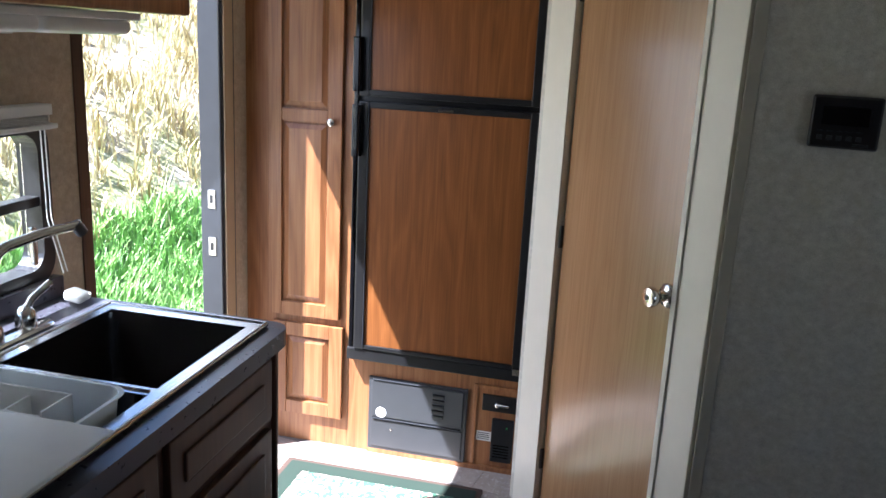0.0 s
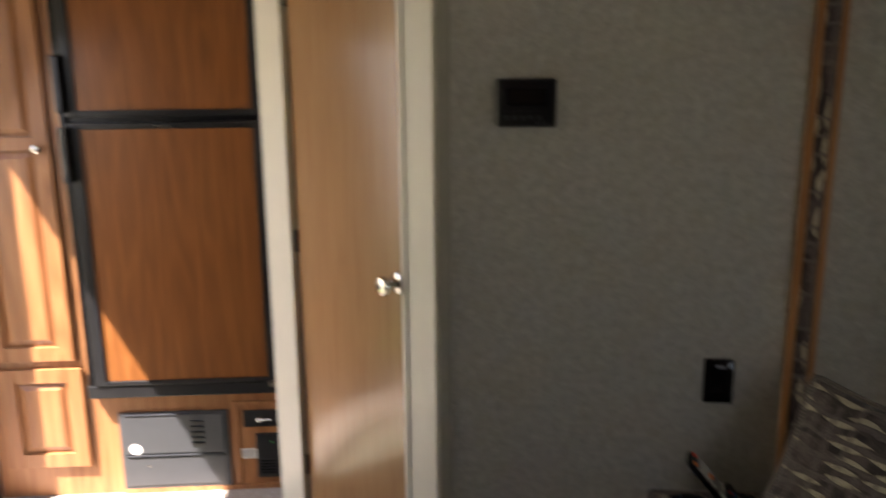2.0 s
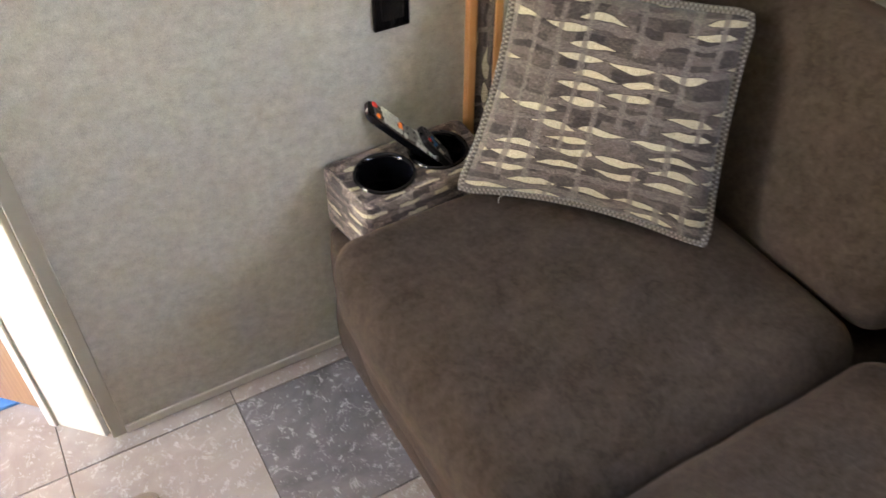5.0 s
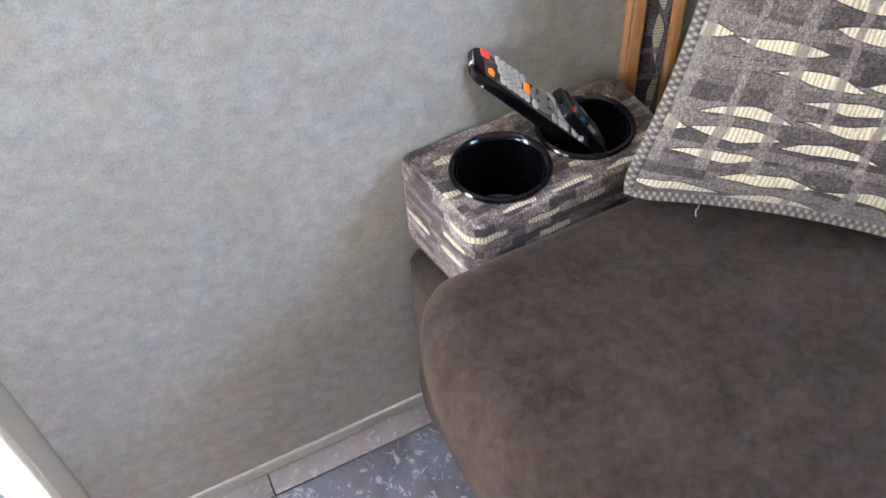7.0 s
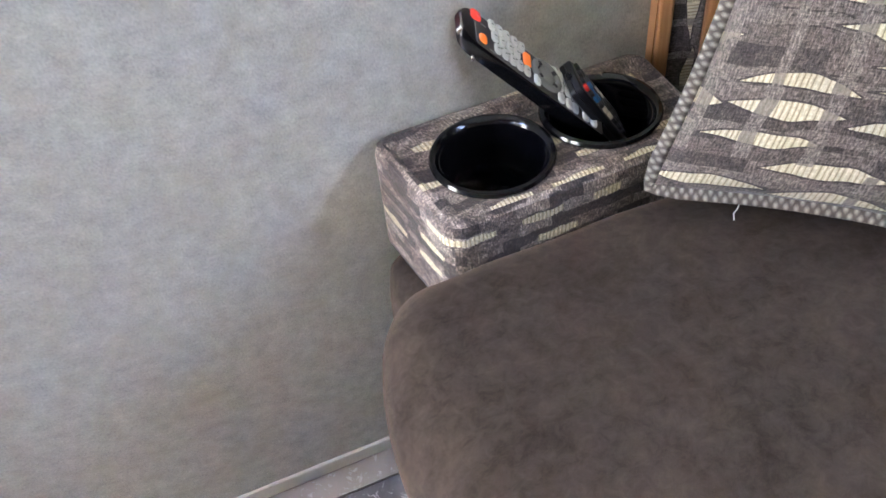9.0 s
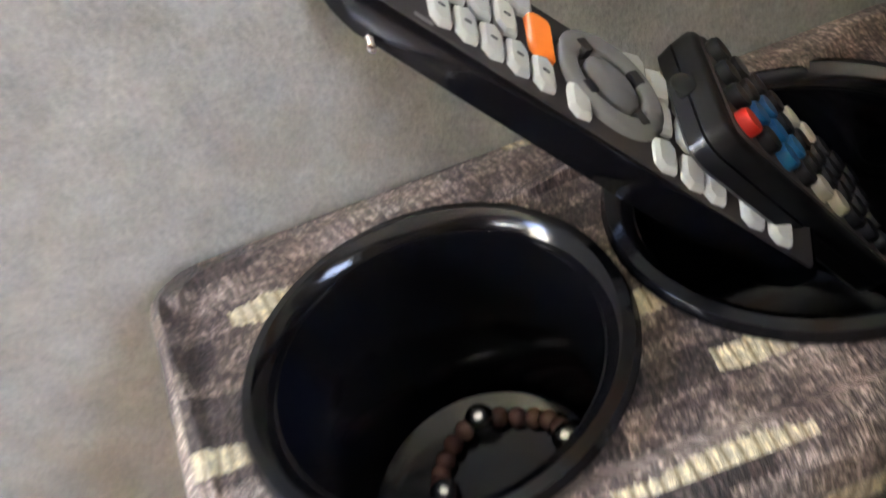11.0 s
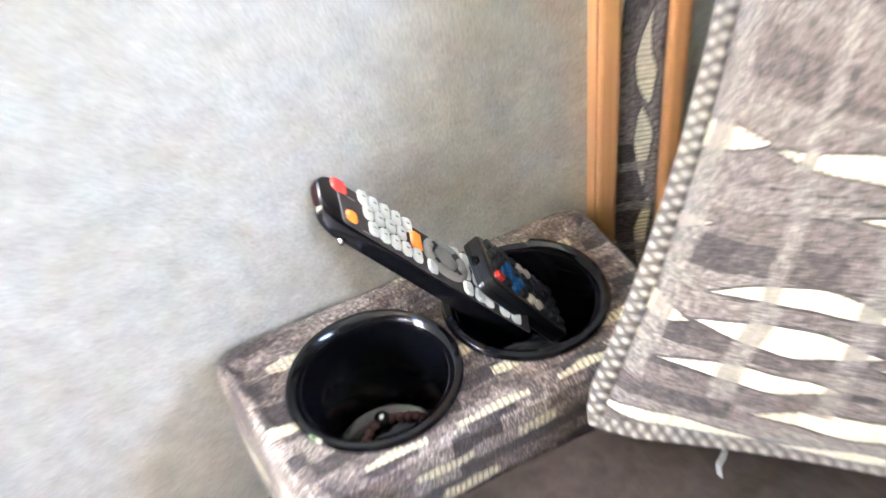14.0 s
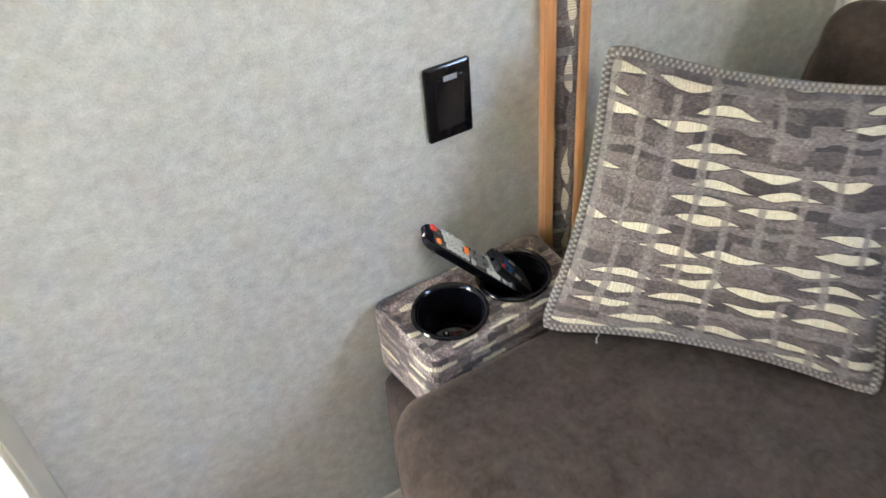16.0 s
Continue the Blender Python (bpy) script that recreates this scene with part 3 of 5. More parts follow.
def pantry():
    p = thing("pantry_cabinet", "tall narrow oak pantry cabinet with raised-panel doors", "cabinet", FW @ Vector((-0.9, 0.3, 0)))
    part("face_frame", fw_box(-1.125, -0.690, -0.03, 0.0, 0.0, TOP, 0.002), OAK, p)
    part("carcass", fw_box(-1.12, -0.695, -0.55, -0.03, 0.0, TOP, 0), OAK, p)
    upper = raised_door("upper_door", p, -1.025, -0.730, 0.545, 1.95, OAK, (1.335,))
    raised_door("lower_door", p, -1.005, -0.712, 0.125, 0.515, OAK, ())
    at = FW @ Matrix.Translation((-0.768, -0.020, 1.318)) @ Matrix.Rotation(radians(90), 4, "X")
    part("knob", lathe([(0.008, 0), (0.006, 0.012), (0.013, 0.018), (0.015, 0.024), (0.009, 0.029), (0.003, 0.030)], 20, None, at), CHROME, upper, "small nickel cabinet knob", True)


pantry()


def fridge():
    f = thing("refrigerator", "black-framed camper refrigerator with reddish cherry wood panels", "refrigerator", FW @ Vector((-0.34, 0.3, 0.42)))
    part("body", fw_box(-0.682, 0.042, -0.55, 0.012, 0.405, TOP - 0.02, 0.003), BLACK, f)
    part("bottom_rail", fw_box(-0.684, 0.044, 0.012, 0.045, 0.405, 0.452, 0.004), BLACK, f, "dark grey lower edge rail")
    part("side_rail", fw_box(-0.681, -0.664, 0.012, 0.035, 0.452, 1.98, 0.003), BLACK_GLOSS, f)
    part("side_rail", fw_box(0.0, 0.041, 0.012, 0.030, 0.452, 1.98, 0.003), BLACK_GLOSS, f)
    for name, z0, z1 in (("lower_door", 0.455, 1.404), ("upper_door", 1.424, 1.98)):
        bm = fw_box(-0.655, -0.003, 0.012, 0.038, z0, z1, 0.003)
        for q in (-0.655, -0.032):
            fw_box(q, q + (0.036 if q < -0.5 else 0.029), 0.038, 0.052, z0, z1, 0.004, bm)
        bar = 1.404 if z0 < 1 else 1.424
        fw_box(-0.655, -0.003, 0.038, 0.050, *((z1 - 0.022, z1) if z0 < 1 else (z0, z0 + 0.022)), 0.003, bm)
        fw_box(-0.655, -0.003, 0.038, 0.050, *((z0, z0 + 0.016) if z0 < 1 else (z1 - 0.016, z1)), 0.003, bm)
        d = part(name, bm, BLACK, f)
        part("wood_panel", fw_box(-0.6195, -0.0315, 0.038, 0.043, z0 + 0.016, z1 - 0.016, 0.001), CHERRY, d, "reddish cherry wood-grain panel")
        part("edge_strip", fw_box(-0.6195, -0.616, 0.043, 0.053, z0, z1, 0.001), FRAME_GREY, d)
        h0, h1 = (1.205, 1.395) if z0 < 1 else (1.44, 1.63)
        handle = bmesh.new()
        fw_box(-0.672, -0.640, 0.052, 0.060, h0, h1, 0.004, handle)
        fw_box(-0.668, -0.645, 0.060, 0.085, h0 + 0.004, h0 + 0.03, 0.006, handle)
        fw_box(-0.668, -0.645, 0.060, 0.085, h1 - 0.03, h1 - 0.004, 0.006, handle)
        fw_box(-0.670, -0.643, 0.076, 0.090, h0, h1, 0.006, handle)
        part("handle", handle, BLACK_GLOSS, d, "black plastic latch handle")
    part("name_badge", fw_box(-0.36, -0.305, 0.050, 0.052, 1.386, 1.394, 0.0005), CHROME, f, "small silver badge bar")
    part("hinge", fw_box(-0.028, 0.002, 0.045, 0.062, 0.436, 0.462, 0.003), CHROME, f, "bright metal hinge pin")


fridge()


def furnace_panel():
    """The oak face under the fridge, with its furnace cover and small fittings."""
    base = thing("fridge_base_cabinet", "oak base panel under the refrigerator", "cabinet", FW @ Vector((-0.32, 0.1, 0)))
    part("face_panel", fw_box(-0.690, 0.048, -0.03, 0.0, 0.0, 0.404, 0.001), OAK, base)
    part("bottom_trim", fw_box(-0.60, 0.048, 0.0, 0.012, 0.0, 0.020, 0.003), OAK, base)
    for a, b, c, d in ((-0.175, -0.160, 0.02, 0.36), (-0.160, 0.03, 0.345, 0.36)):
        part("bead", fw_box(a, b, 0.0, 0.008, c, d, 0.003), OAK, base)
    f = thing("furnace_cover", "charcoal metal furnace access cover with louvres", "furnace cover", FW @ Vector((-0.4, 0, 0.02)))
    part("plate", fw_box(-0.598, -0.198, 0.001, 0.012, 0.020, 0.330, 0.003), CHARCOAL, f)
    part("upper_panel", fw_box(-0.585, -0.212, 0.012, 0.018, 0.165, 0.318, 0.003), CHARCOAL, f)
    part("lower_panel", fw_box(-0.585, -0.212, 0.012, 0.016, 0.034, 0.150, 0.003), CHARCOAL, f)
    for z in (0.157, 0.322):
        part("bright_edge", fw_box(-0.580, -0.22, 0.012, 0.021, z - 0.002, z + 0.002, 0.001), FRAME_GREY, f)
    at = FW @ Matrix.Translation((-0.543, -0.018, 0.185)) @ Matrix.Rotation(radians(90), 4, "X")
    part("round_label", lathe([(0.022, 0), (0.022, 0.0012), (0.001, 0.0013)], 28, None, at), WHITE_PL, f, "round white sticker")
    for k in range(5):
        part("louvre", fw_box(-0.335, -0.288, 0.017, 0.023, 0.195 + 0.022 * k, 0.207 + 0.022 * k, 0.002), BLACK, f)
    part("screw", lathe([(0.004, 0), (0.004, 0.002), (0.001, 0.003)], 12, None, FW @ Matrix.Translation((-0.50, -0.016, 0.115)) @ Matrix.Rotation(radians(90), 4, "X")), CHROME, f)
    s = thing("water_heater_switch", "black switch plate with chrome toggle on oak", "switch", FW @ Vector((-0.07, 0, 0.29)))
    part("plate", fw_box(-0.140, -0.008, 0.001, 0.008, 0.255, 0.322, 0.002), BLACK, s)
    at = FW @ Matrix.Translation((-0.08, -0.008, 0.285)) @ Matrix.Rotation(radians(90), 4, "X")
    tg = lathe([(0.013, 0), (0.013, 0.006), (0.009, 0.014), (0.004, 0.018)], 18, None, at)
    part("toggle", tube([FW @ Vector((-0.078, -0.018, 0.287)), FW @ Vector((-0.035, -0.026, 0.291))], 0.006, 10, False, tg), CHROME, s, "chrome toggle lever", True)
    g = thing("leak_detector", "black gas detector with small green light", "gas detector", FW @ Vector((-0.05, 0, 0.14)))
    part("case", fw_box(-0.096, -0.012, 0.001, 0.020, 0.050, 0.228, 0.004), BLACK, g)
    for k in range(5):
        part("slot", fw_box(-0.085, -0.025, 0.019, 0.022, 0.07 + 0.012 * k, 0.075 + 0.012 * k, 0.001), BLACK_GLOSS, g)
    part("indicator", fw_box(-0.040, -0.034, 0.019, 0.022, 0.195, 0.201, 0.001), plain("green_lens", (0.05, 0.5, 0.1), 0.3), g)
    lab = thing("warning_label", "small white sticker beside the gas detector", "sticker", FW @ Vector((-0.126, 0, 0.14)))
    part("paper", fw_box(-0.157, -0.098, 0.0005, 0.0015, 0.124, 0.164, 0), WHITE_PL, lab)
    for k in range(4):
        part("text_bar", fw_box(-0.152, -0.105, 0.0015, 0.0020, 0.131 + 0.008 * k, 0.134 + 0.008 * k, 0), CHARCOAL, lab)


furnace_panel()
structure("wall_fridge_end", box((-2.0, 1.38, 0), (0.9, 1.43, TOP)), WALL, "plain wall behind the fridge", "wall")

structure("ceiling_galley", box((-1.215, -4.7, TOP + 0.001), (0.3, 0.6, TOP + 0.045), 0, None, FW), CEIL, "plain white camper ceiling panel", "ceiling")

# ---- galley side ----
FRAME = FW
XL = -1.125                             # the galley wall, along the fridge wall's frame
DOOR_Y0, DOOR_Y1, DOOR_TOP = -0.945, -0.19, 1.93
WIN = (-1.85, -1.14, 1.0, 1.375)
wl = bmesh.new()
for y0, y1, z0, z1 in ((-4.7, WIN[0], 0, TOP), (WIN[0], WIN[1], 0, WIN[2]), (WIN[0], WIN[1], WIN[3], TOP), (WIN[1], DOOR_Y0 - 0.045, 0, TOP), (DOOR_Y0 - 0.045, DOOR_Y1 + 0.045, DOOR_TOP + 0.04, TOP), (DOOR_Y1 + 0.045, 0.6, 0, TOP)):
    box((XL - 0.05, y0, z0), (XL, y1, z1), 0, wl)
structure("wall_galley", wl, WALL_TAN, "tan vinyl side wall of the camper", "wall")


def entry_frame():
    f = thing("door_frame_entry", "dark aluminium frame of the open entry door", "door frame", (XL - 0.03, -0.5, 0), kind="structure")
    far = box((XL - 0.09, DOOR_Y1, 0.0), (XL + 0.004, DOOR_Y1 + 0.045, DOOR_TOP), 0.003)
    part("jamb", far, FRAME_GREY, f)
    part("casing", box((XL, DOOR_Y1 + 0.006, 0), (XL + 0.010, DOOR_Y1 + 0.072, DOOR_TOP), 0.003), plain("tan_jamb_panel", (0.40, 0.30, 0.19), 0.5), f, "tan vinyl panel strip")
    part("gasket", box((XL, DOOR_Y1 + 0.072, 0), (XL + 0.007, DOOR_Y1 + 0.084, DOOR_TOP), 0.002), BLACK, f)
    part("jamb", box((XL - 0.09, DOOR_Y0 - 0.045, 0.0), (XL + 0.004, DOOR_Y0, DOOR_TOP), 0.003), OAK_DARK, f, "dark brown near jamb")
    part("head", box((XL - 0.09, DOOR_Y0 - 0.045, DOOR_TOP), (XL + 0.004, DOOR_Y1 + 0.045, DOOR_TOP + 0.04), 0.003), FRAME_GREY, f)
    part("threshold", box((XL - 0.09, DOOR_Y0, -0.02), (XL + 0.004, DOOR_Y1, 0.004), 0.003), FRAME_GREY, f)
    part("weather_seal", tube([(XL - 0.004, DOOR_Y1 - 0.003, 0.02), (XL - 0.004, DOOR_Y1 - 0.003, DOOR_TOP)], 0.006, 8), BLACK, f)
    for z in (1.02, 0.84):
        k = part("strike_plate", box((XL - 0.060, DOOR_Y1 - 0.003, z - 0.035), (XL - 0.030, DOOR_Y1, z + 0.035), 0.001), CHROME, f, "bright metal strike plate")
        part("slot", box((XL - 0.052, DOOR_Y1 - 0.0045, z - 0.015), (XL - 0.040, DOOR_Y1 - 0.002, z + 0.015), 0.0005), BLACK, k)


entry_frame()


def galley_window():
    y0, y1, z0, z1 = WIN
    w = thing("window_galley", "black-framed rounded galley window with two panes", "window", (XL, (y0 + y1) / 2, z0), kind="structure")
    turn = Matrix.Translation((XL - 0.02, (y0 + y1) / 2, (z0 + z1) / 2)) @ Matrix.Rotation(radians(90), 4, "Y")
    outer, inner = rounded(z1 - z0 + 0.05, y1 - y0 + 0.05, 0.07), rounded(z1 - z0 - 0.03, y1 - y0 - 0.03, 0.05)
    bm = bmesh.new()
    rings = [[bm.verts.new(turn @ Vector((x, y, h))) for x, y in o] for o, h in ((outer, 0.022), (outer, 0.034), (inner, 0.034), (inner, -0.03))]
    for a, b in zip(rings, rings[1:]):
        for k in range(len(a)):
            bm.faces.new((a[k], a[(k + 1) % len(a)], b[(k + 1) % len(a)], b[k]))
    part("window_frame", bm, BLACK, w)
    part("middle_bar", box((XL - 0.03, y0, 1.175), (XL + 0.008, y1, 1.20), 0.003), BLACK, w)
    for a, b in ((z0 + 0.02, 1.175), (1.20, z1 - 0.02)):
        pane = part("pane", box((XL - 0.034, y0 + 0.02, a), (XL - 0.030, y1 - 0.02, b)), GLASS, w)
        pane.visible_shadow = False
    part("latch", box((XL + 0.006, y1 - 0.06, 1.03), (XL + 0.02, y1 - 0.045, 1.13), 0.004), CHROME, w, "metal window latch")
    b = thing("window_blind", "raised mauve-white pleated blind with hanging cords", "blind", (XL + 0.04, (y0 + y1) / 2, 1.40))
    part("head_rail", box((XL + 0.001, y0 - 0.02, 1.405), (XL + 0.045, y1 + 0.01, 1.432), 0.004), WHITE_PL, b)
    part("bottom_rail", box((XL + 0.004, y0 - 0.02, 1.372), (XL + 0.055, y1 + 0.015, 1.385), 0.004), WHITE_PL, b)
    for k in range(4):
        part("pleat", box((XL + 0.006, y0 - 0.015, 1.387 + 0.0045 * k), (XL + 0.040, y1 + 0.005, 1.3895 + 0.0045 * k), 0.001), WHITE_PL, b)
    for dy in (0.045, 0.030):
        part("cord", tube([(XL + 0.05, y1 - dy, 1.375), (XL + 0.045, y1 - dy + 0.01, 1.15), (XL + 0.05, y1 - dy + 0.05, 1.0)], 0.0018, 6), WHITE_PL, b, "white blind cord")


galley_window()


def galley():
    """Base cabinet, worktop, sink, tap and the cupboard above, in the galley's frame."""
    c = thing("galley_cabinet", "dark wood galley base cabinet with framed doors and drawers", "cabinet", (-0.8, -1.8, 0))
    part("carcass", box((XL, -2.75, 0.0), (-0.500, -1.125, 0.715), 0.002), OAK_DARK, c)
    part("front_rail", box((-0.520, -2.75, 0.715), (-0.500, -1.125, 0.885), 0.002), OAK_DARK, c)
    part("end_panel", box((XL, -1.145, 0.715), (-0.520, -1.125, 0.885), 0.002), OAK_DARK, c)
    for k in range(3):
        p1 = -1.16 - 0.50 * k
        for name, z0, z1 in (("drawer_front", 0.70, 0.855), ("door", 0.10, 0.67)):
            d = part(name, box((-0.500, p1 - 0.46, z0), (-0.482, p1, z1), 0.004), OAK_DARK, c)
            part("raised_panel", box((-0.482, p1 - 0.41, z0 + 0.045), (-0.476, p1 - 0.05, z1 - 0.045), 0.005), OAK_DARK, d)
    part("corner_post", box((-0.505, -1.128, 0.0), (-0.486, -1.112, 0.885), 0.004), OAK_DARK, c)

    # Worktop with a real cut-out for the sink.
    w = bmesh.new()
    s0, s1, t0, t1 = -0.915, -0.525, -2.02, -1.165
    outline = [(XL, -2.75), (-0.455, -2.75), (-0.455, -1.15)] + [(-0.505 + 0.05 * math.cos(radians(a)), -1.15 + 0.05 * math.sin(radians(a))) for a in (20, 45, 70)] + [(-0.505, -1.10), (XL, -1.10)]
    hole = [(s0, t0), (s1, t0), (s1, t1), (s0, t1)]
    loops = []
    for pts, z in ((outline, 0.93), (hole, 0.93), (outline, 0.886), (hole, 0.886)):
        vs = [w.verts.new((x, y, z)) for x, y in pts]
        loops.append((vs, [w.edges.new((vs[k], vs[(k + 1) % len(vs)])) for k in range(len(vs))]))
    for a, b in ((0, 1), (2, 3)):
        bmesh.ops.triangle_fill(w, edges=loops[a][1] + loops[b][1], use_beauty=True)
    for a, b in ((0, 2), (1, 3)):
        va, vb = loops[a][0], loops[b][0]
        for k in range(len(va)):
            w.faces.new((va[k], va[(k + 1) % len(va)], vb[(k + 1) % len(va)], vb[k]))
    top = part("worktop", w, COUNTER, None, "dark charcoal laminate worktop with rounded end")
    tagged(top, category="worktop")
    part("backsplash", box((XL, -2.75, 0.931), (XL + 0.03, -1.11, 0.985), 0.003), COUNTER, top, "dark upstand")

    s = thing("kitchen_sink", "double-bowl steel sink with bright rim, bowls coloured dark for reflections", "sink", (-0.72, -1.59, 0.93))
    rim = bmesh.new()
    xs, ys = [s0 - 0.02, s0 + 0.012, s1 - 0.012, s1 + 0.02], [t0 - 0.02, t0 + 0.02, -1.60, -1.568, t1 - 0.022, t1 + 0.02]
    for i in range(3):
        for j in range(5):
            if i == 1 and j in (1, 3):
                continue
            x0, x1, y0, y1 = xs[i], xs[i + 1], ys[j], ys[j + 1]
            box((x0, y0, 0.931), (x1, y1, 0.940), 0, rim)
    part("rim", rim, STEEL, s, "bright steel rim")
    for lip in (((s0 - 0.02, t0 - 0.02), (s1 + 0.02, t0 - 0.02)), ((s1 + 0.02, t0 - 0.02), (s1 + 0.02, t1 + 0.02)), ((s1 + 0.02, t1 + 0.02), (s0 - 0.02, t1 + 0.02)), ((s0 - 0.02, t1 + 0.02), (s0 - 0.02, t0 - 0.02)), ((s0 + 0.02, -1.584), (s1 - 0.02, -1.584))):
        part("rolled_edge", tube([(*lip[0], 0.938), (*lip[1], 0.938)], 0.0065, 10), STEEL, s, "", True)
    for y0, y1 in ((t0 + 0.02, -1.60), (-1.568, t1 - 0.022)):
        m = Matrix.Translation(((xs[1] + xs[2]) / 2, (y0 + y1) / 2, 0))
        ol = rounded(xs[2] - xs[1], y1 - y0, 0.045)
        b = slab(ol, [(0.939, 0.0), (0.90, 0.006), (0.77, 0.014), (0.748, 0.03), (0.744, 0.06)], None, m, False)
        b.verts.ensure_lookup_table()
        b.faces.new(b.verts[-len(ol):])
        basin = part("basin", b, SHADED_STEEL, s, "steel sink bowl, dark reflections put into its colour", True)
        part("drain", lathe([(0.04, 0.7445), (0.04, 0.748), (0.025, 0.746), (0.002, 0.7455)], 24, None, Matrix.Translation(((xs[1] + xs[2]) / 2, (y0 + y1) / 2, 0))), STEEL, basin)

    t = thing("kitchen_tap", "chrome high-arc kitchen tap with side lever", "tap", (-0.985, -1.45, 0.94))
    part("base_plate", slab(rounded(0.06, 0.26, 0.029), [(0.931, 0.0), (0.940, 0.0), (0.946, 0.006)], None, Matrix.Translation((-0.985, -1.44, 0))), CHROME, t, "", True)
    part("collar", lathe([(0.025, 0.944), (0.024, 0.975), (0.018, 0.985), (0.015, 1.0)], 28, None, Matrix.Translation((-0.985, -1.49, 0))), CHROME, t, "", True)
    arc = [(-0.985, -1.49, 0.99), (-0.985, -1.488, 1.09)]
    for a in range(180, 84, -12):
        arc.append((-0.985 + 0.02 * (180 - a) / 96, -1.43 + 0.055 * math.cos(radians(a)), 1.10 + 0.055 * math.sin(radians(a))))
    arc += [(-0.95, -1.36, 1.165), (-0.92, -1.27, 1.172)]
    part("spout", tube(arc, 0.012, 14), CHROME, t, "", True)
    part("spout_tip", tube([(-0.922, -1.28, 1.176), (-0.916, -1.262, 1.150)], 0.014, 14), CHARCOAL, t, "", True)
    lev = lathe([(0.024, 0.944), (0.023, 0.97), (0.02, 0.985), (0.012, 0.995), (0.002, 0.998)], 24, None, Matrix.Translation((-0.99, -1.38, 0)))
    part("lever", tube([(-0.99, -1.38, 0.985), (-0.985, -1.36, 1.01), (-0.975, -1.31, 1.035)], 0.009, 10, False, lev), CHROME, t, "chrome side lever", True)

    # Stands for a piece of crumpled clear plastic, drawn opaque white.
    cloth = cushion((-1.045, -1.18, 0.9305), (-0.995, -1.130, 0.955), 0.010, 0, 12, 0.030)
    tagged(part("crumpled_plastic", cloth, WHITE_PL, None, "crumpled clear plastic behind the sink, drawn opaque white", True), category="cloth")

    tub = thing("dish_tub", "pale blue plastic dish tub standing in the sink bowl", "tub", (-0.72, -1.80, 0.80))
    m = Matrix.Translation((-0.715, -1.80, 0))
    ol = rounded(0.315, 0.345, 0.04)
    b = slab(ol, [(0.7455, 0.03), (0.75, 0.022), (0.955, 0.004), (0.960, -0.004), (0.963, -0.004), (0.963, 0.003), (0.79, 0.027), (0.785, 0.035)], None, m)
    part("shell", b, BLUE_GREY, tub, "", True)
    caddy = thing("cutlery_caddy", "white plastic cutlery caddy standing in the dish tub", "cutlery caddy", (-0.76, -1.70, 0.752))
    for lo, hi in (((-0.850, -1.735, 0.752), (-0.846, -1.650, 0.945)), ((-0.670, -1.735, 0.752), (-0.666, -1.650, 0.945)), ((-0.846, -1.735, 0.752), (-0.670, -1.731, 0.935)), ((-0.846, -1.654, 0.752), (-0.670, -1.650, 0.945)), ((-0.760, -1.731, 0.756), (-0.756, -1.654, 0.930))):
        part("panel", box(lo, hi, 0.0012), WHITE_PL, caddy)
    part("bottom", box((-0.846, -1.731, 0.752), (-0.670, -1.654, 0.756)), WHITE_PL, caddy)
    cup = thing("drinking_cup", "frosted plastic cup in the dish tub", "cup", (-0.64, -1.755, 0.79))
    part("cup_wall", lathe([(0.030, 0.7515), (0.040, 0.925), (0.042, 0.927), (0.0385, 0.925), (0.028, 0.765), (0.002, 0.765)], 32, None, Matrix.Translation((-0.63, -1.76, 0))), WHITE_PL, cup, "", True)
    brush = thing("dish_brush", "black looped brush handle in the dish tub", "brush", (-0.80, -1.84, 0.80))
    part("handle", tube([(-0.80, -1.86, 0.80), (-0.80, -1.86, 0.93), (-0.80, -1.85, 0.955), (-0.80, -1.83, 0.965), (-0.79, -1.81, 0.945), (-0.78, -1.80, 0.82)], 0.006, 8), BLACK, brush, "", True)
    board = box((-0.70, -2.05, 0.966), (-0.47, -1.80, 0.974), 0.003)
    tagged(part("cutting_board", board, WHITE_PL, None, "pale grey cutting board lying over the sink"), category="cutting board")

    u = thing("overhead_cabinet", "dark wood overhead cabinet with glossy black door", "cabinet", (-0.95, -1.8, 1.66))
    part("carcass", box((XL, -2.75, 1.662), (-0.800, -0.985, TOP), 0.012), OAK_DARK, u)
    part("lower_rail", box((-0.822, -2.75, 1.658), (-0.785, -0.975, 1.735), 0.010), OAK, u, "brown wood lower rail")
    part("dark_door", box((-0.800, -2.7, 1.740), (-0.788, -1.01, 2.02), 0.004), BLACK_GLOSS, u, "glossy black door")
    lamp = thing("under_cabinet_light", "unlit two-bay ribbed white under-cabinet light", "light fixture", (-0.98, -1.45, 1.62))
    part("housing", box((-1.10, -1.72, 1.640), (-0.87, -1.06, 1.658), 0.005), WHITE_PL, lamp)
    for a, b in ((-1.70, -1.395), (-1.385, -1.08)):
        part("diffuser", cushion((-1.09, a, 1.605), (-0.88, b, 1.645), 0.018, 0, 8), WHITE_PL, lamp, "ribbed translucent lens", True)
    part("clip", box((-0.995, -1.40, 1.600), (-0.965, -1.38, 1.612), 0.003), WHITE_PL, lamp)


galley()
FRAME = Matrix.Identity(4)

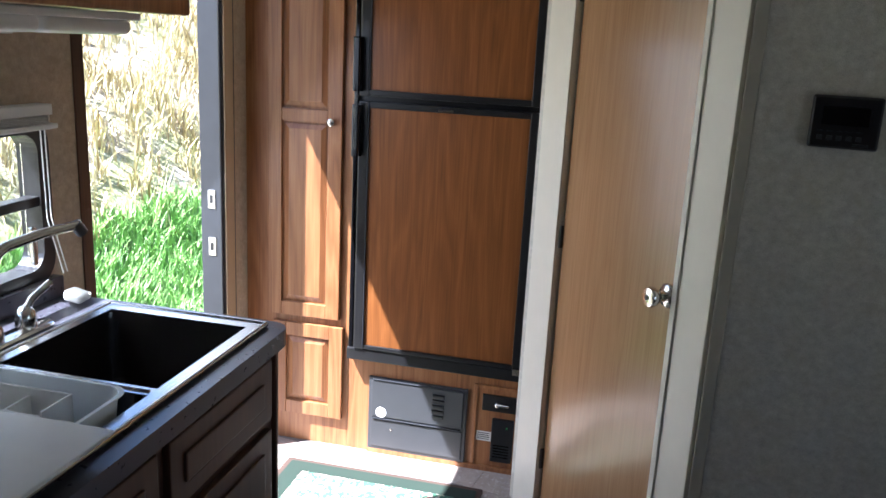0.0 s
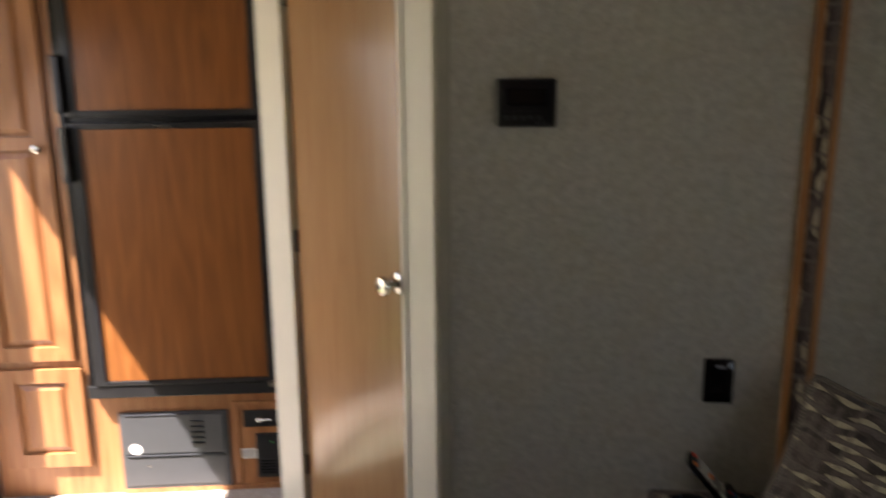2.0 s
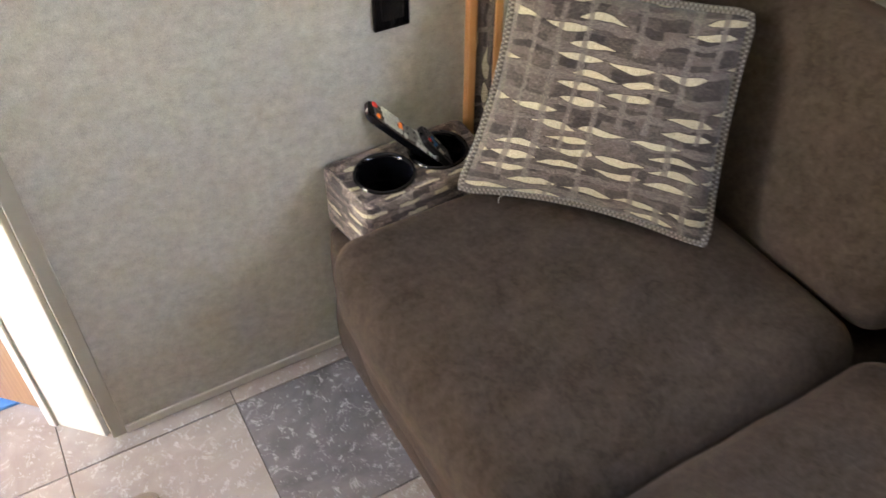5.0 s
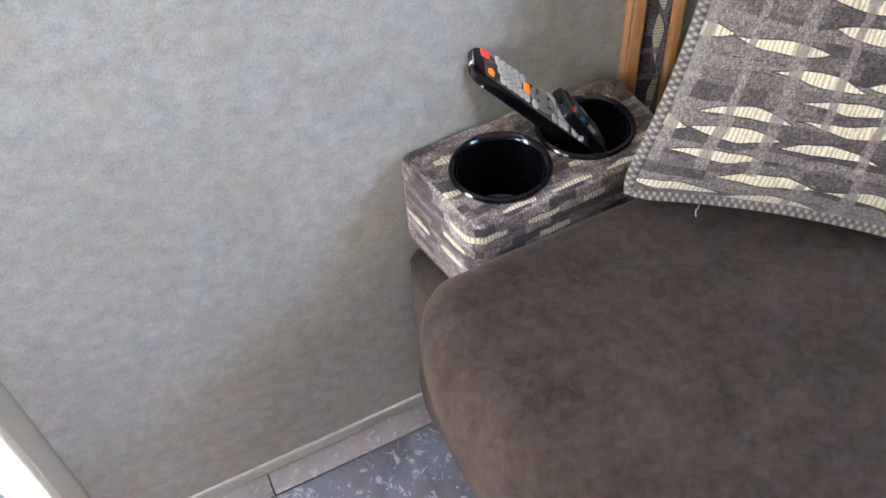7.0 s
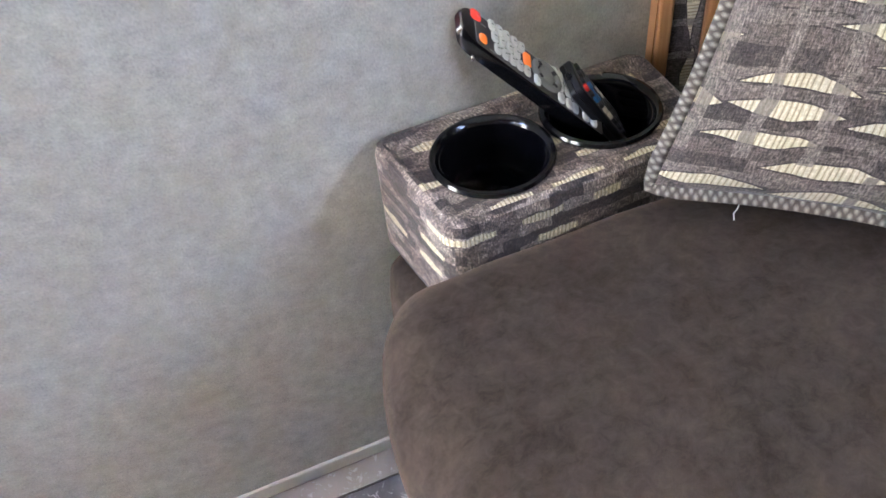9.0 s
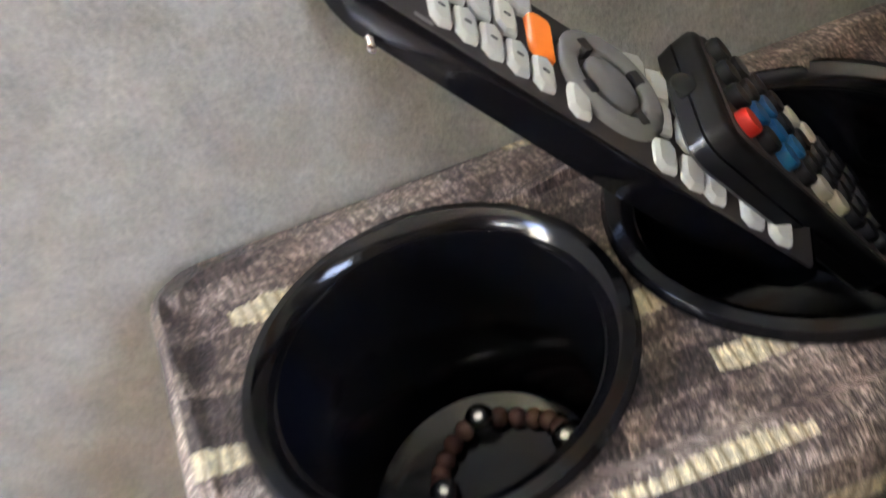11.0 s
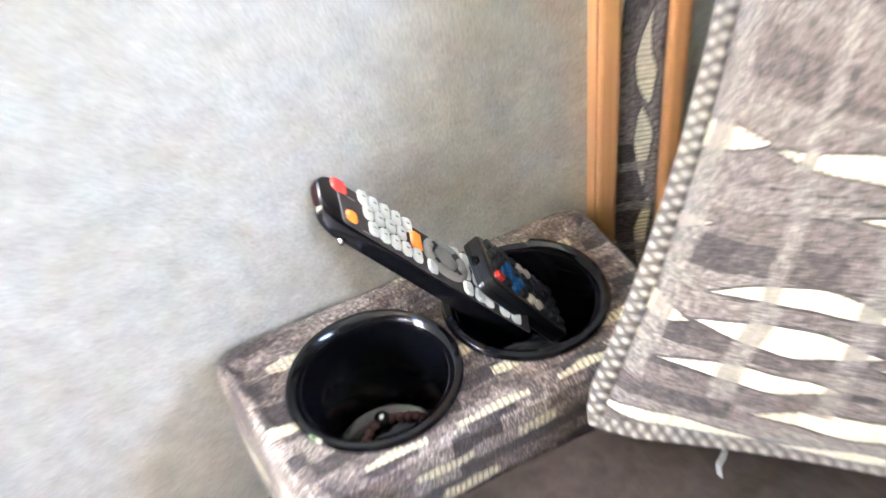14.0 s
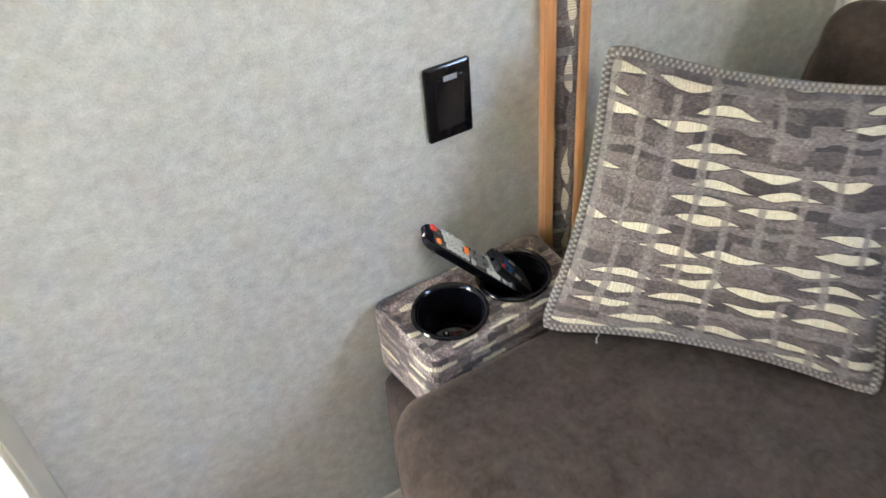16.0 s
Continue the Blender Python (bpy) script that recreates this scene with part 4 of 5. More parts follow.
# ---- walls behind and the slide ----
# Unseen closing walls; their tan was picked to cut bounced light.
structure("wall_behind", box((-1.6, YB - 0.05, 0), (XR + 0.7, YB, TOP)), WALL_TAN, "plain tan wall behind", "wall")
side = bmesh.new()
box((XR, YB, 0), (XR + 0.05, YE, TOP), 0, side)
box((XR + 0.02, YE - 0.05, 0), (XS + 0.05, YE, TOP), 0, side)
structure("wall_side", side, WALL_TAN, "plain tan side wall beyond the slide", "wall")
structure("wall_slide_end", box((XR + 0.053, YS, 0.0), (XS + 0.05, YS + 0.05, TOP), 0.001), WALL, "pale beige end wall of the slide-out", "wall")
SW = (-1.62, -0.70, 0.965, 1.60)
so = bmesh.new()
for y0, y1, z0, z1 in ((YE, SW[0], 0, TOP), (SW[0], SW[1], 0, SW[2]), (SW[0], SW[1], SW[3], TOP), (SW[1], YS, 0, TOP)):
    box((XS, y0, z0), (XS + 0.05, y1, z1), 0, so)
structure("wall_slide_outer", so, WALL, "pale beige outer wall of the slide-out", "wall")
structure("trim_slide_corner", box((XS - 0.010, YS - 0.010, 0), (XS, YS, TOP), 0.002), JAMB, "thin cream corner bead in the slide-out", "trim")


def slide_window():
    y0, y1, z0, z1 = SW
    w = thing("window_slide", "wide daylight window behind the sofa", "window", (XS, (y0 + y1) / 2, z0), kind="structure")
    for a, b, c, d in ((y0, y1, z0, z0 + 0.03), (y0, y1, z1 - 0.03, z1), (y0, y0 + 0.03, z0 + 0.03, z1 - 0.03), (y1 - 0.03, y1, z0 + 0.03, z1 - 0.03)):
        part("window_frame", box((XS + 0.005, a, c), (XS + 0.045, b, d), 0.003), BLACK, w)
    part("pane", box((XS + 0.022, y0 + 0.02, z0 + 0.02), (XS + 0.026, y1 - 0.02, z1 - 0.02)), GLASS, w).visible_shadow = False
    c = thing("curtain", "gathered gold-brown tied-back curtain beside the sofa window", "curtain", (XS - 0.05, -0.68, 0.9))
    bm = bmesh.new()
    rows = []
    for i in range(19):
        z = 0.876 + 1.10 * i / 18
        pinch = 0.42 + 0.10 * max(0.0, 1.10 - z) / 0.22 + 0.9 * max(0.0, z - 1.16)
        row = []
        for k in range(33):
            f = k / 32 - 0.5
            y = -0.650 + 0.24 * pinch * f - 0.12 * (z - 0.95)
            x = XS - 0.045 + 0.020 * math.sin(f * 31 + z * 0.8) * (0.45 + 0.55 * pinch)
            row.append(bm.verts.new((x, y, z)))
        rows.append(row)
    for a, b in zip(rows, rows[1:]):
        for k in range(32):
            bm.faces.new((a[k], a[k + 1], b[k + 1], b[k]))
    cloth = part("cloth", bm, CURTAIN, c, "", True)
    m = cloth.modifiers.new("thick", "SOLIDIFY")
    m.thickness = 0.004
    part("tie_band", slab(rounded(0.075, 0.118, 0.03), [(1.10, 0.0), (1.17, 0.003)], None, Matrix.Translation((XS - 0.045, -0.672, 0))), CURTAIN, c, "gold cloth tie band")
    k = thing("curtain_bracket", "dark metal bracket under the curtain", "bracket", (XS - 0.03, -0.645, 0.80))
    for y in (-0.610, -0.640, -0.672):
        part("clip", box((XS - 0.036, y - 0.010, 0.795), (XS - 0.004, y + 0.010, 0.885), 0.004), CHARCOAL, k)
    part("back_bar", box((XS - 0.012, -0.690, 0.800), (XS - 0.003, -0.595, 0.860), 0.003), CHARCOAL, k)
    led = thing("window_ledge", "honey wood ledge box under the sofa window", "ledge", (XS - 0.04, -1.2, 0.85))
    part("ledge_body", box((XS - 0.085, -1.66, 0.845), (XS - 0.001, -0.745, 0.962), 0.006), HONEY, led)
    # White plastic frame by the window; its purpose is not known.
    t = thing("white_plastic_frame", "white plastic open frame standing behind the sofa back", "frame", (XS - 0.03, -0.4, 0.78))
    part("post", box((XS - 0.030, -0.255, 0.780), (XS - 0.004, -0.215, 0.930), 0.005), WHITE_PL, t)
    part("post", box((XS - 0.030, -0.560, 0.780), (XS - 0.004, -0.525, 0.930), 0.005), WHITE_PL, t)
    part("top_rail", box((XS - 0.030, -0.560, 0.918), (XS - 0.004, -0.215, 0.942), 0.005), WHITE_PL, t)
    part("back_plate", box((XS - 0.012, -0.530, 0.785), (XS - 0.004, -0.250, 0.918), 0.002), WALL, t)
    part("bottom_rail", box((XS - 0.030, -0.530, 0.780), (XS - 0.012, -0.250, 0.798), 0.003), WHITE_PL, t)


slide_window()


def fascia():
    """The slide's inner edge: cloth strip between two honey wood mouldings."""
    f = thing("slide_fascia", "patterned cloth strip between honey wood mouldings at the slide-out", "fascia", (XR, -0.06, 0.0), kind="structure")
    part("backing", box((XR - 0.004, -0.012, 0.0), (XR + 0.052, -0.0005, TOP), 0), HONEY, f)
    slant = Matrix.Translation((XR - 0.001, -0.010, 0)) @ Matrix.Rotation(radians(-19), 4, "Z")
    part("moulding", box((-0.001, -0.008, 0.0), (0.0145, 0.006, TOP), 0.003, None, slant), HONEY, f)
    part("cloth_strip", box_uv(box((0.0145, -0.003, 0.0), (0.048, 0.004, TOP), 0.002, None, slant)), WEAVE_STRIP, f, "grey patterned cloth")
    part("moulding", box((0.048, -0.010, 0.0), (0.063, 0.008, TOP), 0.004, None, slant), HONEY, f)


fascia()


# ---- sofa ----
def sofa():
    s = thing("sofa", "brown microfibre jackknife sofa with low patterned cup-holder arm", "sofa", (1.0, -0.9, 0))
    part("base", cushion((0.513, -1.60, 0.004), (1.40, -0.010, 0.386), 0.035, 0, 14, 0.005), SOFA, s, "", True)
    for y0, y1 in ((-0.800, -0.140), (-1.60, -0.804)):
        seat = cushion((0.438, y0, 0.150), (1.16, y1, 0.482), 0.062, 0.034, 30, 0.005)
        for v in seat.verts:
            # The front corner beside the arm is drawn back in a wide curve, and the front tucks in towards the floor.
            near = max(0.0, v.co.y + 0.34) / 0.20
            front = max(0.0, 0.62 - v.co.x) / 0.18
            v.co.x += front * (0.045 * near * near + 0.05 * max(0.0, 0.40 - v.co.z) / 0.25)
        part("seat_cushion", seat, SOFA, s, "brown seat cushion", True)
        bm = cushion((-0.10, y0, 0.0), (0.10, y1, 0.44), 0.06, 0.0, 18, 0.005)
        bm.transform(Matrix.Translation((1.215, 0, 0.43)) @ Matrix.Rotation(radians(17), 4, "Y"))
        part("back_cushion", bm, SOFA, s, "brown back cushion", True)
    bm = cushion((-0.09, -0.20, 0.0), (0.09, -0.13, 0.36), 0.03, 0.0, 10, 0.004)
    bm.transform(Matrix.Translation((1.235, 0, 0.43)) @ Matrix.Rotation(radians(17), 4, "Y"))
    part("back_end", bm, SOFA, s, "", True)

    # Arm: a padded box with two round holes in its top.
    x0, x1, y0, y1, zt = 0.540, 0.836, -0.156, -0.003, 0.523
    lean = Matrix(((1, 0, 0, 0), (0, 1, 0, 0), (0.03, 0.02, 1, -0.03 * 0.686 + 0.02 * 0.08), (0, 0, 0, 1)))
    mid = Matrix.Translation(((x0 + x1) / 2, (y0 + y1) / 2, 0))
    ol = rounded(x1 - x0, y1 - y0, 0.018, 4)
    bm = slab(ol, [(0.392, 0.006), (0.398, 0.0), (zt - 0.016, 0.0), (zt - 0.007, 0.002), (zt - 0.002, 0.007), (zt, 0.014)], None, mid, False)
    bm.verts.ensure_lookup_table()
    n = len(ol)
    bm.faces.new(bm.verts[:n])
    ring = bm.verts[-n:]
    edges = [bm.edges.get((ring[k], ring[(k + 1) % n])) for k in range(n)]
    for cx, cy in CUPS:
        vs = [bm.verts.new((cx + 0.053 * math.cos(2 * math.pi * k / 48), cy + 0.053 * math.sin(2 * math.pi * k / 48), zt)) for k in range(48)]
        edges += [bm.edges.new((vs[k], vs[(k + 1) % 48])) for k in range(48)]
    bmesh.ops.triangle_fill(bm, edges=edges, use_beauty=True)
    box_uv(bm)
    for v in bm.verts:
        if v.co.x < 0.575:
            v.co.x -= 0.15 * (v.co.y + 0.08)        # the end is cut at a slant
    for v in bm.verts:
        if v.co.y > -0.030 and v.co.z > zt - 0.02:
            v.co.z += 0.007                         # back edge raised to fit the camera's view
    bm.transform(lean)
    arm = part("arm", bm, WEAVE_ARM, s, "grey and cream patterned arm with two cup holders")
    part("seam", tube([lean @ Vector((0.692 + 0.001 * (k % 2), -0.090 + 0.009 * k, zt - 0.0002)) for k in range(5)], 0.0007, 6), plain("dark_seam", (0.03, 0.025, 0.022), 0.9), arm)
    for cx, cy in CUPS:
        prof = [(0.050, zt), (0.0590, zt + 0.0005), (0.0603, zt + 0.003), (0.0588, zt + 0.0058), (0.0555, zt + 0.0066), (0.0520, zt + 0.004), (0.0500, zt - 0.002), (0.0465, zt - 0.060), (0.044, zt - 0.082), (0.037, zt - 0.087), (0.0015, zt - 0.088)]
        part("cup_holder", lathe(prof, 64, None, lean @ Matrix.Translation((cx, cy, 0)), True), BLACK_GLOSS, arm, "glossy black plastic cup holder", True)


CUPS = ((0.6257, -0.0854), (0.7473, -0.0754))
sofa()


def beads():
    b = thing("bead_bracelet", "brown bead bracelet lying in the cup holder", "bracelet", (0.630, -0.088, 0.4345))
    for k in range(22):
        a = 2 * math.pi * k / 22
        r = 0.0042 if k % 6 else 0.006
        bm = bmesh.new()
        bmesh.ops.create_uvsphere(bm, u_segments=10, v_segments=8, radius=r)
        y = -0.076 + 0.021 * math.sin(a)
        bm.transform(Matrix.Translation((0.634 + 0.025 * math.cos(a), y, 0.4335 + r + 0.004 * math.sin(2 * a + 1) ** 2)))
        part("bead", bm, BEAD if k % 6 else STEEL, b, "", True)


BEAD = plain("brown_bead", (0.11, 0.055, 0.048), 0.22)
beads()


def pillow():
    p = thing("throw_pillow", "square grey jacquard throw pillow with braided cord edge", "pillow", (0.95, -0.28, 0.48))
    bl, tl, tr, br = (Vector(c) for c in ((0.735, -0.177, 0.507), (0.880, -0.116, 0.892), (1.176, -0.370, 0.838), (1.031, -0.520, 0.502)))
    out = ((br - bl) + (tr - tl)).cross((tl - bl) + (tr - br)).normalized()
    half = 0.200
    n = 36

    def edge(u, v):
        a = (u * (1 - (0.05 if u > 0 else 0.085) * (1 - v * v)) + 1) / 2
        b = (v * (1 - (0.08 if v > 0 else 0.13) * (1 - u * u)) + 1) / 2
        return bl * (1 - a) * (1 - b) + br * a * (1 - b) + tl * (1 - a) * b + tr * a * b

    bm = bmesh.new()
    uv = bm.loops.layers.uv.verify()
    grid = {}
    for sidey in (-1, 1):
        for i in range(n + 1):
            for j in range(n + 1):
                u, v = 2 * i / n - 1, 2 * j / n - 1
                rim = i in (0, n) or j in (0, n)
                if rim and sidey == 1:
                    grid[sidey, i, j] = grid[-1, i, j]
                    continue
                co = edge(u, v)
                d = max(0.0, (1 - u**4) * (1 - v**4)) ** 0.55
                deep = -sidey * 0.070 * d * (1 + 0.10 * noise.noise(Vector((u * 2.2, v * 2.2, sidey))))
                if not rim:
                    deep += 0.006 * noise.noise(Vector((u * 6, v * 6, 4.0 + sidey)))
                grid[sidey, i, j] = bm.verts.new(co + out * deep)
        for i in range(n):
            for j in range(n):
                quad = [grid[sidey, a, b] for a, b in ((i, j), (i + 1, j), (i + 1, j + 1), (i, j + 1))]
                f = bm.faces.new(quad)
                for loop, (a, b) in zip(f.loops, ((i, j), (i + 1, j), (i + 1, j + 1), (i, j + 1))):
                    loop[uv].uv = (a / n * 2 * half + 0.013, b / n * 2 * half + 0.02)
    part("cover", bm, WEAVE, p, "", True)
    path = []
    steps = 60
    for u0, v0, du, dv in ((-1, -1, 2, 0), (1, -1, 0, 2), (1, 1, -2, 0), (-1, 1, 0, -2)):
        for k in range(steps):
            u, v = u0 + du * k / steps, v0 + dv * k / steps
            e = edge(u, v)
            corner = max(0.0, (abs(u) + abs(v) - 1.86) / 0.14)
            path.append(e + (e - (bl + br + tl + tr) / 4) * (0.010 - 0.030 * corner))
    part("cord", tube(path, 0.0078, 12, True), CORD, p, "braided grey cord piping", True)
    part("loose_thread", tube([(0.790, -0.238, 0.512), (0.784, -0.243, 0.514), (0.779, -0.245, 0.512), (0.775, -0.251, 0.511)], 0.0006, 5), WHITE_PL, p)


pillow()


# ---- remote controls in the rear cup holder ----
def key(at, u, v, lu, lv, h, mat, parent, r=0.0015, name="button"):
    """A keycap: softened block standing on the face at (u, v)."""
    m = at @ Matrix.Translation((u, v, 0))
    return part(name, slab(rounded(lu, lv, r, 3), [(-0.001, 0), (h * 0.55, 0), (h, min(lu, lv) * 0.16)], None, m), mat, parent, "", True)


GREY_KEY = plain("translucent_grey_key", (0.40, 0.41, 0.37), 0.35, vary=0.05)
RING_GREY = plain("grey_ring_key", (0.13, 0.13, 0.12), 0.45)
ORANGE = plain("orange_key", (0.85, 0.20, 0.015), 0.35, vary=0.04)
RED = plain("red_key", (0.75, 0.035, 0.02), 0.35, vary=0.04)
BLUE = plain("blue_key", (0.015, 0.16, 0.42), 0.4, vary=0.05)
CREAM_KEY = plain("cream_key", (0.66, 0.62, 0.50), 0.4, vary=0.04)
DARK_KEY = plain("dark_grey_key", (0.022, 0.023, 0.025), 0.38)
FACE_BROWN = plain("brown_black_face", (0.030, 0.025, 0.022), 0.4)
FACE_GREY = plain("warm_grey_face", (0.10, 0.085, 0.078), 0.42)
LENS_RED = plain("dark_red_lens", (0.030, 0.006, 0.008), 0.10)


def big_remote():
    # Whole remote is sheared and narrowed to fit the camera's view.
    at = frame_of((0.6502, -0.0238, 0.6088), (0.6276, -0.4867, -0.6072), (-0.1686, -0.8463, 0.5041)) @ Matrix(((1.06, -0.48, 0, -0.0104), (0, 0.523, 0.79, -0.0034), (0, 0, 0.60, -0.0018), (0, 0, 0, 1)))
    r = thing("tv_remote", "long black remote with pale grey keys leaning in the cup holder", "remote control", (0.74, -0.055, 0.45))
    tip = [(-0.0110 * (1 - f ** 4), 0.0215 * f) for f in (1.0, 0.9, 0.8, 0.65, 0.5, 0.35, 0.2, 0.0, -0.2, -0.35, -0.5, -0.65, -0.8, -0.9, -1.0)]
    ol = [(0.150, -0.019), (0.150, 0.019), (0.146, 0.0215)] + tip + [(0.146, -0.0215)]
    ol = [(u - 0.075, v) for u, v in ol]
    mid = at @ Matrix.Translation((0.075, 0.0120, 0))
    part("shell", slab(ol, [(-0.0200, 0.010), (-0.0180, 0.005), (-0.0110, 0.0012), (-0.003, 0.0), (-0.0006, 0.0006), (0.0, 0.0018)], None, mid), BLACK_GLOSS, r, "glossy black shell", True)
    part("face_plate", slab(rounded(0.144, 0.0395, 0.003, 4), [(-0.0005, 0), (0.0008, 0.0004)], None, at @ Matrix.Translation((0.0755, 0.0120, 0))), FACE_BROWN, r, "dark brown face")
    lens = bmesh.new()
    edge = [(-0.0007 - 0.0110 * (1 - f ** 4), 0.0120 + 0.0215 * f) for f in (0.62, 0.45, 0.3, 0.15, 0.0, -0.15, -0.3, -0.45, -0.62)]
    lo, hi = ([lens.verts.new(at @ Vector((u, v, z))) for u, v in edge] for z in (-0.0095, -0.0018))
    for k in range(len(edge) - 1):
        lens.faces.new((lo[k], lo[k + 1], hi[k + 1], hi[k]))
    part("infrared_window", lens, LENS_RED, r, "dark red infrared window", True)
    key(at, 0.0050, 0.0270, 0.0105, 0.011, 0.0035, RED, r, 0.003)
    key(at, 0.0107, 0.0020, 0.0080, 0.0105, 0.0035, ORANGE, r, 0.0033)
    for u, v in ((0.013, 0.0215), (0.021, -0.005)):
        part("print_bar", slab(rounded(0.006, 0.0015, 0.0004, 2), [(0, 0), (0.0011, 0)], None, at @ Matrix.Translation((u, v, 0.0))), RING_GREY, r)
    hexa = [(0.0036, -0.0025), (0.0036, 0.0045), (0.0012, 0.0068), (-0.0030, 0.0052), (-0.0036, 0.0025), (-0.0036, -0.0045), (-0.0012, -0.0068), (0.0030, -0.0052)]
    for k in range(5):
        for c, v in enumerate((0.0025, 0.0165, 0.0290)):
            u = 0.0268 + 0.0082 * k - 0.0022 * c
            if (k, c) == (4, 1):
                key(at, u + 0.003, v + 0.001, 0.0082, 0.0155, 0.0038, ORANGE, r, 0.002)
                continue
            m = at @ Matrix.Translation((u, v, 0))
            b = part("button", slab(hexa, [(-0.001, 0), (0.0022, 0), (0.0034, 0.0011)], None, m), GREY_KEY, r)
            part("digit_bar", slab(rounded(0.0022, 0.0008, 0.0003, 2), [(0.0032, 0), (0.0037, 0)], None, m), CHARCOAL, b)
    for c, v in enumerate((0.0005, 0.0335)):
        part("button", slab(hexa, [(-0.001, 0), (0.0022, 0), (0.0034, 0.0011)], None, at @ Matrix.Translation((0.0708 + 0.0206 * c, v - 0.005 * c, 0))), GREY_KEY, r)
    m = at @ Matrix.Translation((0.0822, 0.0155, 0))
    prof = [(0.0105, 0.0), (0.0105, 0.003), (0.0115, 0.0040), (0.0155, 0.0040), (0.0168, 0.003), (0.0168, 0.0)]
    part("ring_pad", lathe(prof, 36, None, m), RING_GREY, r, "round grey navigation pad", True)
    part("centre_key", lathe([(0.0085, -0.0005), (0.0085, 0.003), (0.0075, 0.0036), (0.001, 0.0037)], 28, None, m), RING_GREY, r, "", True)
    for a in (45, 135, 225, 315):
        part("ring_notch", box((0.0095, -0.002, 0.0), (0.0135, 0.002, 0.0043), 0.0005, None, m @ Matrix.Rotation(radians(a), 4, "Z")), BLACK, r)
    for k, u in enumerate((0.0983, 0.1071, 0.1143, 0.1268, 0.1359)):
        for c, v in enumerate((0.000, 0.0155, 0.0275)):
            part("button", slab(hexa, [(-0.001, 0), (0.0022, 0), (0.0034, 0.0011)], None, at @ Matrix.Translation((u, v, 0))), GREY_KEY, r)
    part("clip_pin", lathe([(0.0016, 0), (0.0016, 0.004), (0.0005, 0.0045)], 10, None, at @ Matrix.Translation((0.0080, -0.0090, -0.014)) @ Matrix.Rotation(radians(90), 4, "X")), CHROME, r)


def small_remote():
    # Pose and width scale are fitted to the camera's view.
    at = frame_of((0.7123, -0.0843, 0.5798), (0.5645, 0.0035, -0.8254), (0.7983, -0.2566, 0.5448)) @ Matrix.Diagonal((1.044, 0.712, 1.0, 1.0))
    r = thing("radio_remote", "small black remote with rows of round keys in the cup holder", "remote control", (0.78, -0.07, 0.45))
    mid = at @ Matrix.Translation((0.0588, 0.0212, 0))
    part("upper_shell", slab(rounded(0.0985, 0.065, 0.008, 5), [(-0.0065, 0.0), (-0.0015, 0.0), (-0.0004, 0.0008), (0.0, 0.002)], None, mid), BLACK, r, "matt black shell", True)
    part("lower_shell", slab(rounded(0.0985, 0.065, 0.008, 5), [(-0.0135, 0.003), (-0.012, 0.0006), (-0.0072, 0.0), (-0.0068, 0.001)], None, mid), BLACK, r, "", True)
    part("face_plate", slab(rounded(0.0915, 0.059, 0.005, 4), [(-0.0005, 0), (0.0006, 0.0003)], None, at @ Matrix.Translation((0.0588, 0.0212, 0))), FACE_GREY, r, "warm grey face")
    lens = at @ Matrix.Translation((0.0098, 0.022, -0.0068)) @ Matrix.Rotation(radians(-90), 4, "Y")
    part("lens_recess", slab(rounded(0.006, 0.010, 0.0025, 4), [(-0.001, 0), (0.0006, 0)], None, lens), BLACK_GLOSS, r)
    part("infrared_lens", lathe([(0.0025, 0), (0.0025, 0.0035), (0.0018, 0.0048), (0.0004, 0.0052)], 14, None, lens), GLASS, r, "clear infrared lens", True)
    blues, creams = {(1, 1), (2, 0), (2, 1), (2, 2), (3, 1)}, {(4, 0), (5, 0), (4, 3), (5, 3)}
    for k in range(9):
        for c in range(4):
            mat = RED if (k, c) == (0, 0) else BLUE if (k, c) in blues else CREAM_KEY if (k, c) in creams else DARK_KEY
            u, v = 0.0185 + 0.0096 * k, 0.0005 + 0.0138 * c
            part("button", lathe([(0.0043, -0.0005), (0.0043, 0.0028), (0.0037, 0.0038), (0.0010, 0.0041)], 12, None, at @ Matrix.Translation((u, v, 0)) @ Matrix.Diagonal((1.0, 1.3, 1.0, 1.0))), mat, r, "", True)


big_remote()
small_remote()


# ---- on the partition ----
def outlet():
    o = thing("wall_outlet", "glossy black blank outlet plate on the beige wall", "outlet", (0.699, 0, 0.82))
    mid = Matrix.Translation((0.6945, -0.0005, 0.8245)) @ Matrix.Rotation(radians(90), 4, "X")
    part("plate", slab(rounded(0.071, 0.115, 0.004, 4), [(0, 0), (0.004, 0), (0.0065, 0.003)], None, mid), BLACK_GLOSS, o, "", True)
    part("insert", slab(rounded(0.044, 0.078, 0.003, 4), [(0.0060, 0), (0.0078, 0), (0.0085, 0.001)], None, mid), BLACK_GLOSS, o)
    part("bright_label", box((0.686, -0.0092, 0.859), (0.707, -0.0086, 0.867), 0.0002), plain("grey_outlet_print", (0.30, 0.32, 0.34), 0.3), o)
    for x, z in ((0.6945, 0.8785), (0.6945, 0.8270), (0.7110, 0.8080)):
        part("screw", lathe([(0.0016, 0), (0.0016, 0.0006), (0.0004, 0.0009)], 10, None, Matrix.Translation((x, -0.0070, z)) @ Matrix.Rotation(radians(90), 4, "X")), CHARCOAL, o)
    return o


